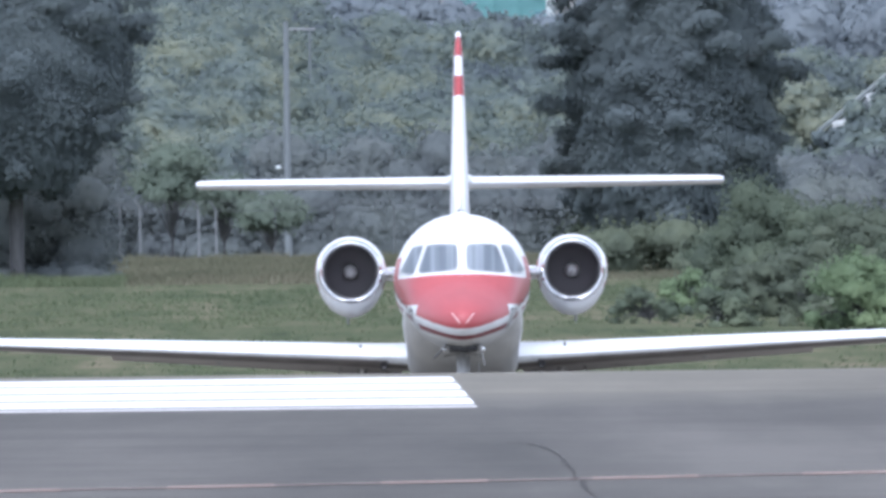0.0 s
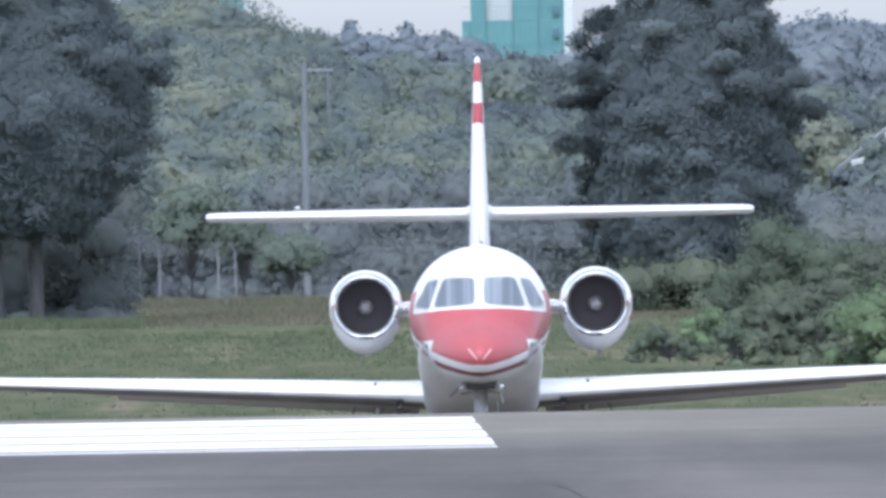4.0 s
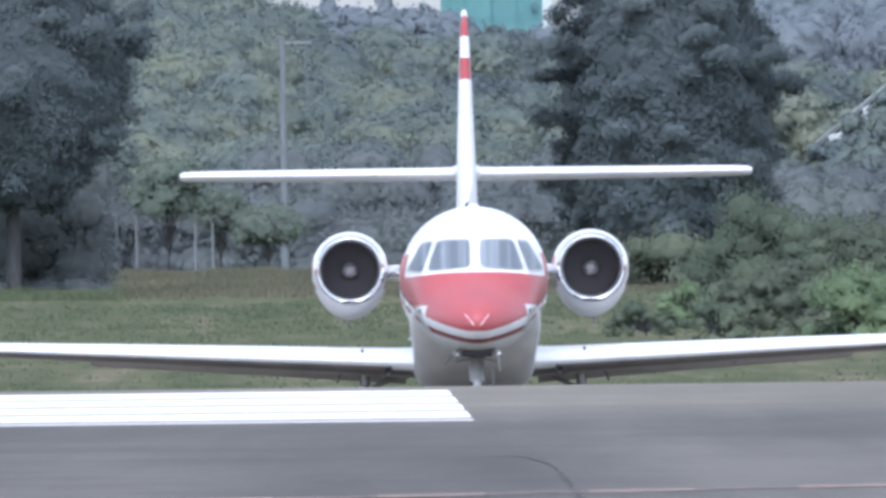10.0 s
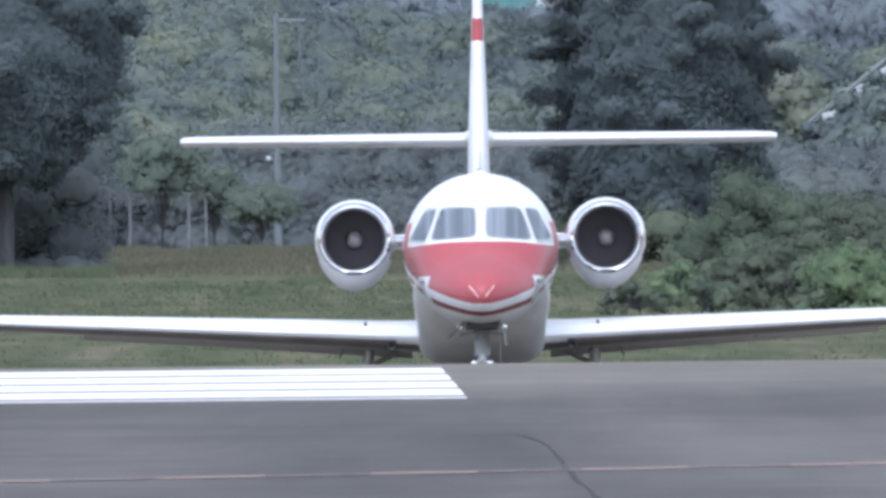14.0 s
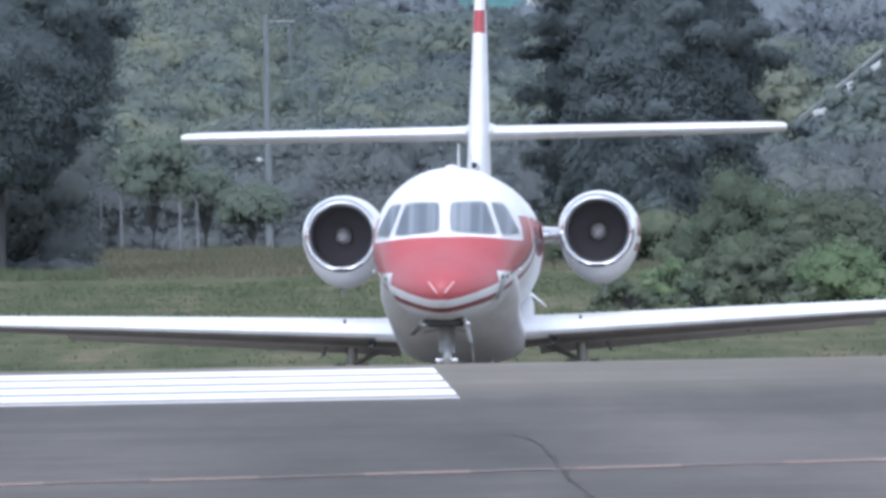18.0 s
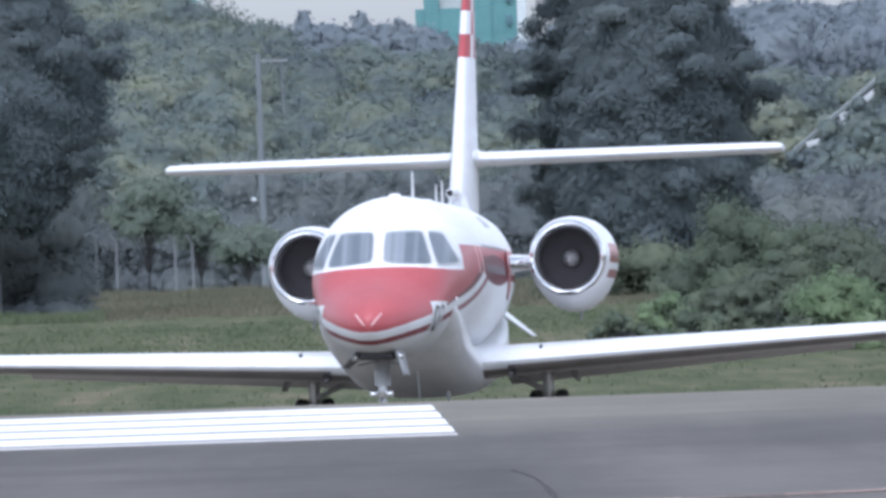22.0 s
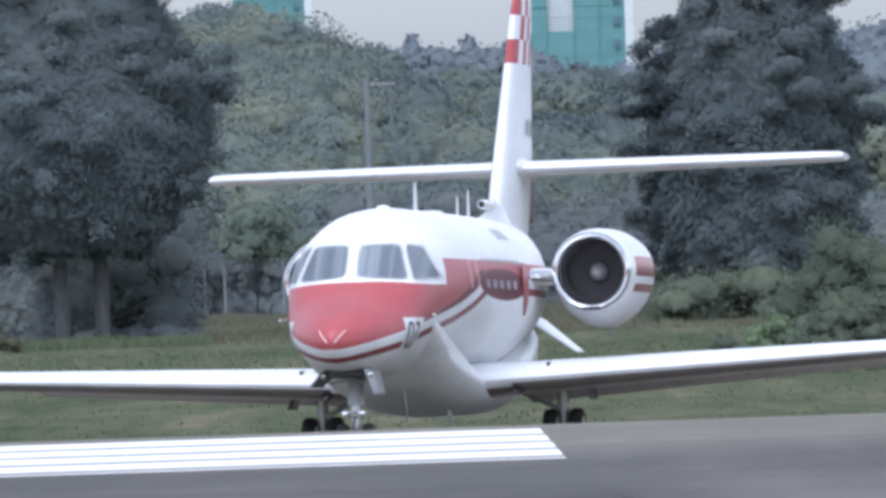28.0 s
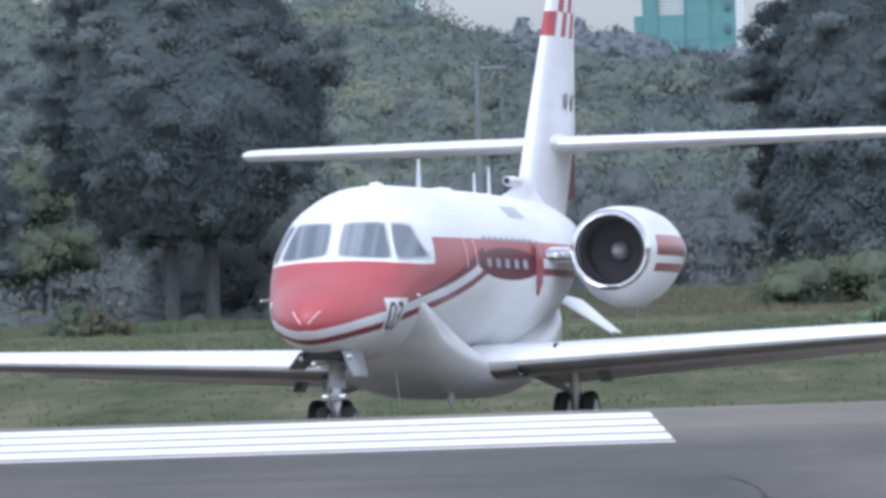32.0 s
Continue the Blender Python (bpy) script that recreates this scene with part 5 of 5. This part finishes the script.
def build_tower(edges, gaps, step, y, top, label):
    """A tower in scaffold net. edges: the net's bays on the level plane; gaps: bays left open above the step."""
    k = y / LENS
    mid = 0.5 * (edges[0] + edges[-1])
    xs = [(u - mid) * k for u in edges]
    z0 = ground_z(y)
    h, hs = (EYE + (LEVEL - v) * k - z0 for v in (top, step))
    w = xs[-1] - xs[0]
    t = thing("netted_tower", label, "building", "netted towers", pose(mid * k, y, z0))
    a = max([i for i in gaps if i == 0] + [-1]) + 1
    part("core", slab(xs[0] + 0.4, xs[-1] - 0.4, -w / 2 + 0.5, w / 2 - 0.4, -0.5, hs - 0.3, 0.1), M_PALE, t)
    part("upper_core", slab(xs[a] + 0.4, xs[-1] - 0.4, -w / 2 + 0.5, w / 2 - 0.4, hs - 0.3, h - 0.5, 0.1), M_PALE, t)
    r = random.Random(int(edges[0]) + 900)
    low, high = int(hs / 4.5), int((h - hs) / 3.2)
    levels = [(hs * q / low, hs * (q + 1) / low, False) for q in range(low)] + [(hs + (h - hs) * q / high, hs + (h - hs) * (q + 1) / high, True) for q in range(high)]
    for i, (x0, x1) in enumerate(zip(xs, xs[1:])):
        for c, d, above in levels:
            if above and i in gaps:
                continue
            # the sheets hang a little slack, each its own way
            bm = slab(x0 + 0.006, x1 - 0.006, -w / 2 - 0.05 + r.uniform(-0.06, 0.06), -w / 2 + 0.12, c + 0.006, d - 0.006)
            bmesh.ops.rotate(bm, cent=(0.5 * (x0 + x1), -w / 2, d), matrix=Matrix.Rotation(radians(r.uniform(-1.2, 1.2)), 3, "X"), verts=bm.verts[:])
            part("net_sheet", bm, M_NET, t)
    for x in (xs[0], xs[-1]):
        part("side_net", slab(x - 0.08, x + 0.08, -w / 2, w / 2, 0, hs if x == xs[0] and 0 in gaps else h, 0.03), M_NET, t)
    # dark slabs before the net stand for the shade in its openings
    for q in range(9):
        part("floor_gap", slab(xs[-1] - 1.35, xs[-1] - 0.55, -w / 2 - 0.34, -w / 2 - 0.2, h - 3.0 * q - 3.6, h - 3.0 * q - 2.3, 0.02), M_GAP, t, "dark slab for a shaded opening in the net")
    part("lift_shaft", slab(xs[-1] + 0.1, xs[-1] + 1.3, -w / 2, -w / 2 + 1.6, 0, h - 1.0, 0.05), M_PALE, t, "pale lift shaft beside the net")
    for q in range(int(h / 5)):
        part("ledger", tube([(xs[0] - 0.1, -w / 2 - 0.3, 5 * q + 3), (xs[-1] + 0.3, -w / 2 - 0.3, 5 * q + 3)], 0.025, 5), M_NETDARK, t)
    for x in xs[1:-1]:
        part("standard", tube([(x, -w / 2 - 0.3, 0), (x, -w / 2 - 0.3, h if x > xs[a] else hs)], 0.05, 5), M_NETDARK, t)


def build_house():
    y = 668
    h = thing("house", "small house with pale gable boards among the trees", "house", "", pose(at_u(800, y), y, ground_z(y)))
    k = y / LENS
    zt, ze = EYE + (LEVEL + 315) * k - ground_z(y), EYE + (LEVEL + 192) * k - ground_z(y)
    w = 150 * k
    rings = [[(x, yy, z) for x, z in ((-w, -0.2), (w, -0.2), (w, ze), (0, zt), (-w, ze))] for yy in (0, 6)]
    part("wall", loft(rings), M_CONCRETE, h, smooth=False)
    for s in (-1, 1):
        rings = [[(x, yy, z) for x, z in ((s * (w + 0.4), ze - 0.15), (0, zt + 0.1), (0, zt + 0.30), (s * (w + 0.4), ze + 0.05))] for yy in (0.15, 6.5)]
        part("roof_slope", loft(rings), M_TILE, h, "dull grey roof slope", smooth=False)
    for u, v, bw, bh, tilt in ((671, -206, 0.36, 0.15, -12), (728, -248, 0.2, 0.3, -20), (776, -288, 0.6, 0.15, -34)):
        bx, bz = (u - 800) * k, EYE + (LEVEL - v) * k - ground_z(y)
        part("verge_board", slab(-bw, bw, -0.62, -0.53, -bh, bh, 0.02, None, pose(bx, 0, bz, 0, tilt, 0)), M_ROOF, h, "pale verge board")
    part("window", slab(-0.6, 0.6, -0.05, 0.02, ze - 1.6, ze - 0.5, 0.02), M_DARKGLASS, h)


build_trees()
build_forest()
build_grass()
build_fence()
build_poles()
build_tower((-24, -10, 17, 65, 110, 153), (0, 2), -465, 1800, -640, "tall tower wrapped in teal scaffold net")
build_tower((-535, -500, -460, -412), (), -560, 1900, -640, "tower wrapped in teal scaffold net")
build_house()


# ---- what moves ----


def motions():
    rows = [
        (0.0, stand(0.000, 199.839, -1.325, -0.08)), (0.5, stand(0.005, 198.872, -1.313, 0.14)), (1.0, stand(0.007, 197.906, -1.299, 0.30)),
        (1.5, stand(0.006, 196.940, -1.283, 0.46)), (2.0, stand(-0.009, 195.983, -1.267, 0.59)), (2.5, stand(-0.012, 195.042, -1.252, 0.68)),
        (4.5, stand(-0.011, 191.365, -1.177, -0.13)), (5.0, stand(-0.010, 190.494, -1.158, -0.34)), (5.5, stand(0.002, 189.686, -1.141, -0.60)),
        (6.0, stand(0.024, 188.934, -1.126, -0.68)), (6.5, stand(0.047, 188.228, -1.110, -0.72)), (7.0, stand(0.057, 187.551, -1.097, -0.65)),
        (7.5, stand(0.097, 186.887, -1.087, -0.62)), (8.0, stand(0.111, 186.236, -1.073, -0.75)), (8.5, stand(0.135, 185.591, -1.057, -0.75)),
        (9.0, stand(0.152, 184.959, -1.044, -0.75)), (9.5, stand(0.162, 184.347, -1.032, -0.60)), (10.0, stand(0.183, 183.737, -1.021, -0.42)),
        (10.5, stand(0.194, 183.127, -1.012, -0.30)), (10.8, stand(0.204, 182.762, -1.006, -0.21)), (10.9, stand(0.318, 178.201, -0.910, -0.78)),
        (11.0, stand(0.320, 178.127, -0.909, -0.77)), (11.5, stand(0.328, 177.765, -0.904, -0.72)), (12.0, stand(0.345, 177.394, -0.901, -0.64)),
        (12.5, stand(0.361, 177.017, -0.897, -0.48)), (13.0, stand(0.364, 176.636, -0.892, -0.30)), (13.5, stand(0.365, 176.261, -0.885, -0.14)),
        (14.0, stand(0.378, 175.902, -0.878, 0.06)), (14.5, stand(0.378, 175.566, -0.869, 0.33)), (16.5, stand(0.352, 174.283, -0.830, 1.31)),
        (17.0, stand(0.339, 173.937, -0.822, 1.61)), (17.5, stand(0.314, 173.563, -0.814, 1.97)), (18.0, stand(0.287, 173.157, -0.805, 2.29)),
        (18.5, stand(0.250, 172.721, -0.790, 2.62)), (19.0, stand(0.218, 172.257, -0.775, 2.98)), (19.5, stand(0.176, 171.771, -0.759, 3.35)),
        (20.0, stand(0.129, 171.269, -0.743, 3.73)), (20.5, stand(0.071, 170.753, -0.729, 4.06)), (21.0, stand(-0.001, 170.237, -0.713, 4.50)),
        (21.5, stand(-0.065, 169.739, -0.699, 4.88)), (22.0, stand(-0.131, 169.261, -0.687, 5.19)), (22.5, stand(-0.207, 168.791, -0.672, 5.48)),
        (23.0, stand(-0.281, 168.324, -0.655, 5.87)), (23.5, stand(-0.370, 167.860, -0.637, 6.21)), (24.0, stand(-0.455, 167.393, -0.623, 6.47)),
        (24.5, stand(-0.541, 166.911, -0.610, 6.67)), (26.5, stand(-0.960, 164.859, -0.555, 7.84)), (27.0, stand(-1.064, 164.330, -0.542, 8.09)),
        (27.5, stand(-1.172, 163.790, -0.531, 8.29)), (28.0, stand(-1.286, 163.236, -0.515, 8.62)), (28.5, stand(-1.410, 162.674, -0.501, 8.88)),
        (29.0, stand(-1.535, 162.113, -0.487, 9.20)), (29.5, stand(-1.668, 161.551, -0.476, 9.41)), (30.0, stand(-1.812, 160.988, -0.461, 9.66)),
        (30.5, stand(-1.957, 160.428, -0.447, 9.95)), (31.0, stand(-2.098, 159.859, -0.433, 10.23)), (31.5, stand(-2.255, 159.281, -0.420, 10.55)),
        (32.0, stand(-2.420, 158.693, -0.411, 10.87)),
    ]
    walk(jet, rows)
    # the wheels turn with the way covered
    ts = [r[0] for r in rows]
    xy = np.array([r[1].translation[:2] for r in rows])
    way = np.concatenate([[0], np.cumsum(np.linalg.norm(np.diff(xy, axis=0), axis=1))])
    for hub, radius in jet_wheels:
        turns, last = [], 0.0
        spot = hub.location.copy()
        for k in range(321):
            t = k * 0.1
            d = float(np.interp(t, ts, way)) / radius
            last = d if k == 0 else last + min(d - last, 1.4)
            turns.append((t, Matrix.Translation(spot) @ Matrix.Rotation(-last, 4, "X")))
        walk(hub, turns)


motions()
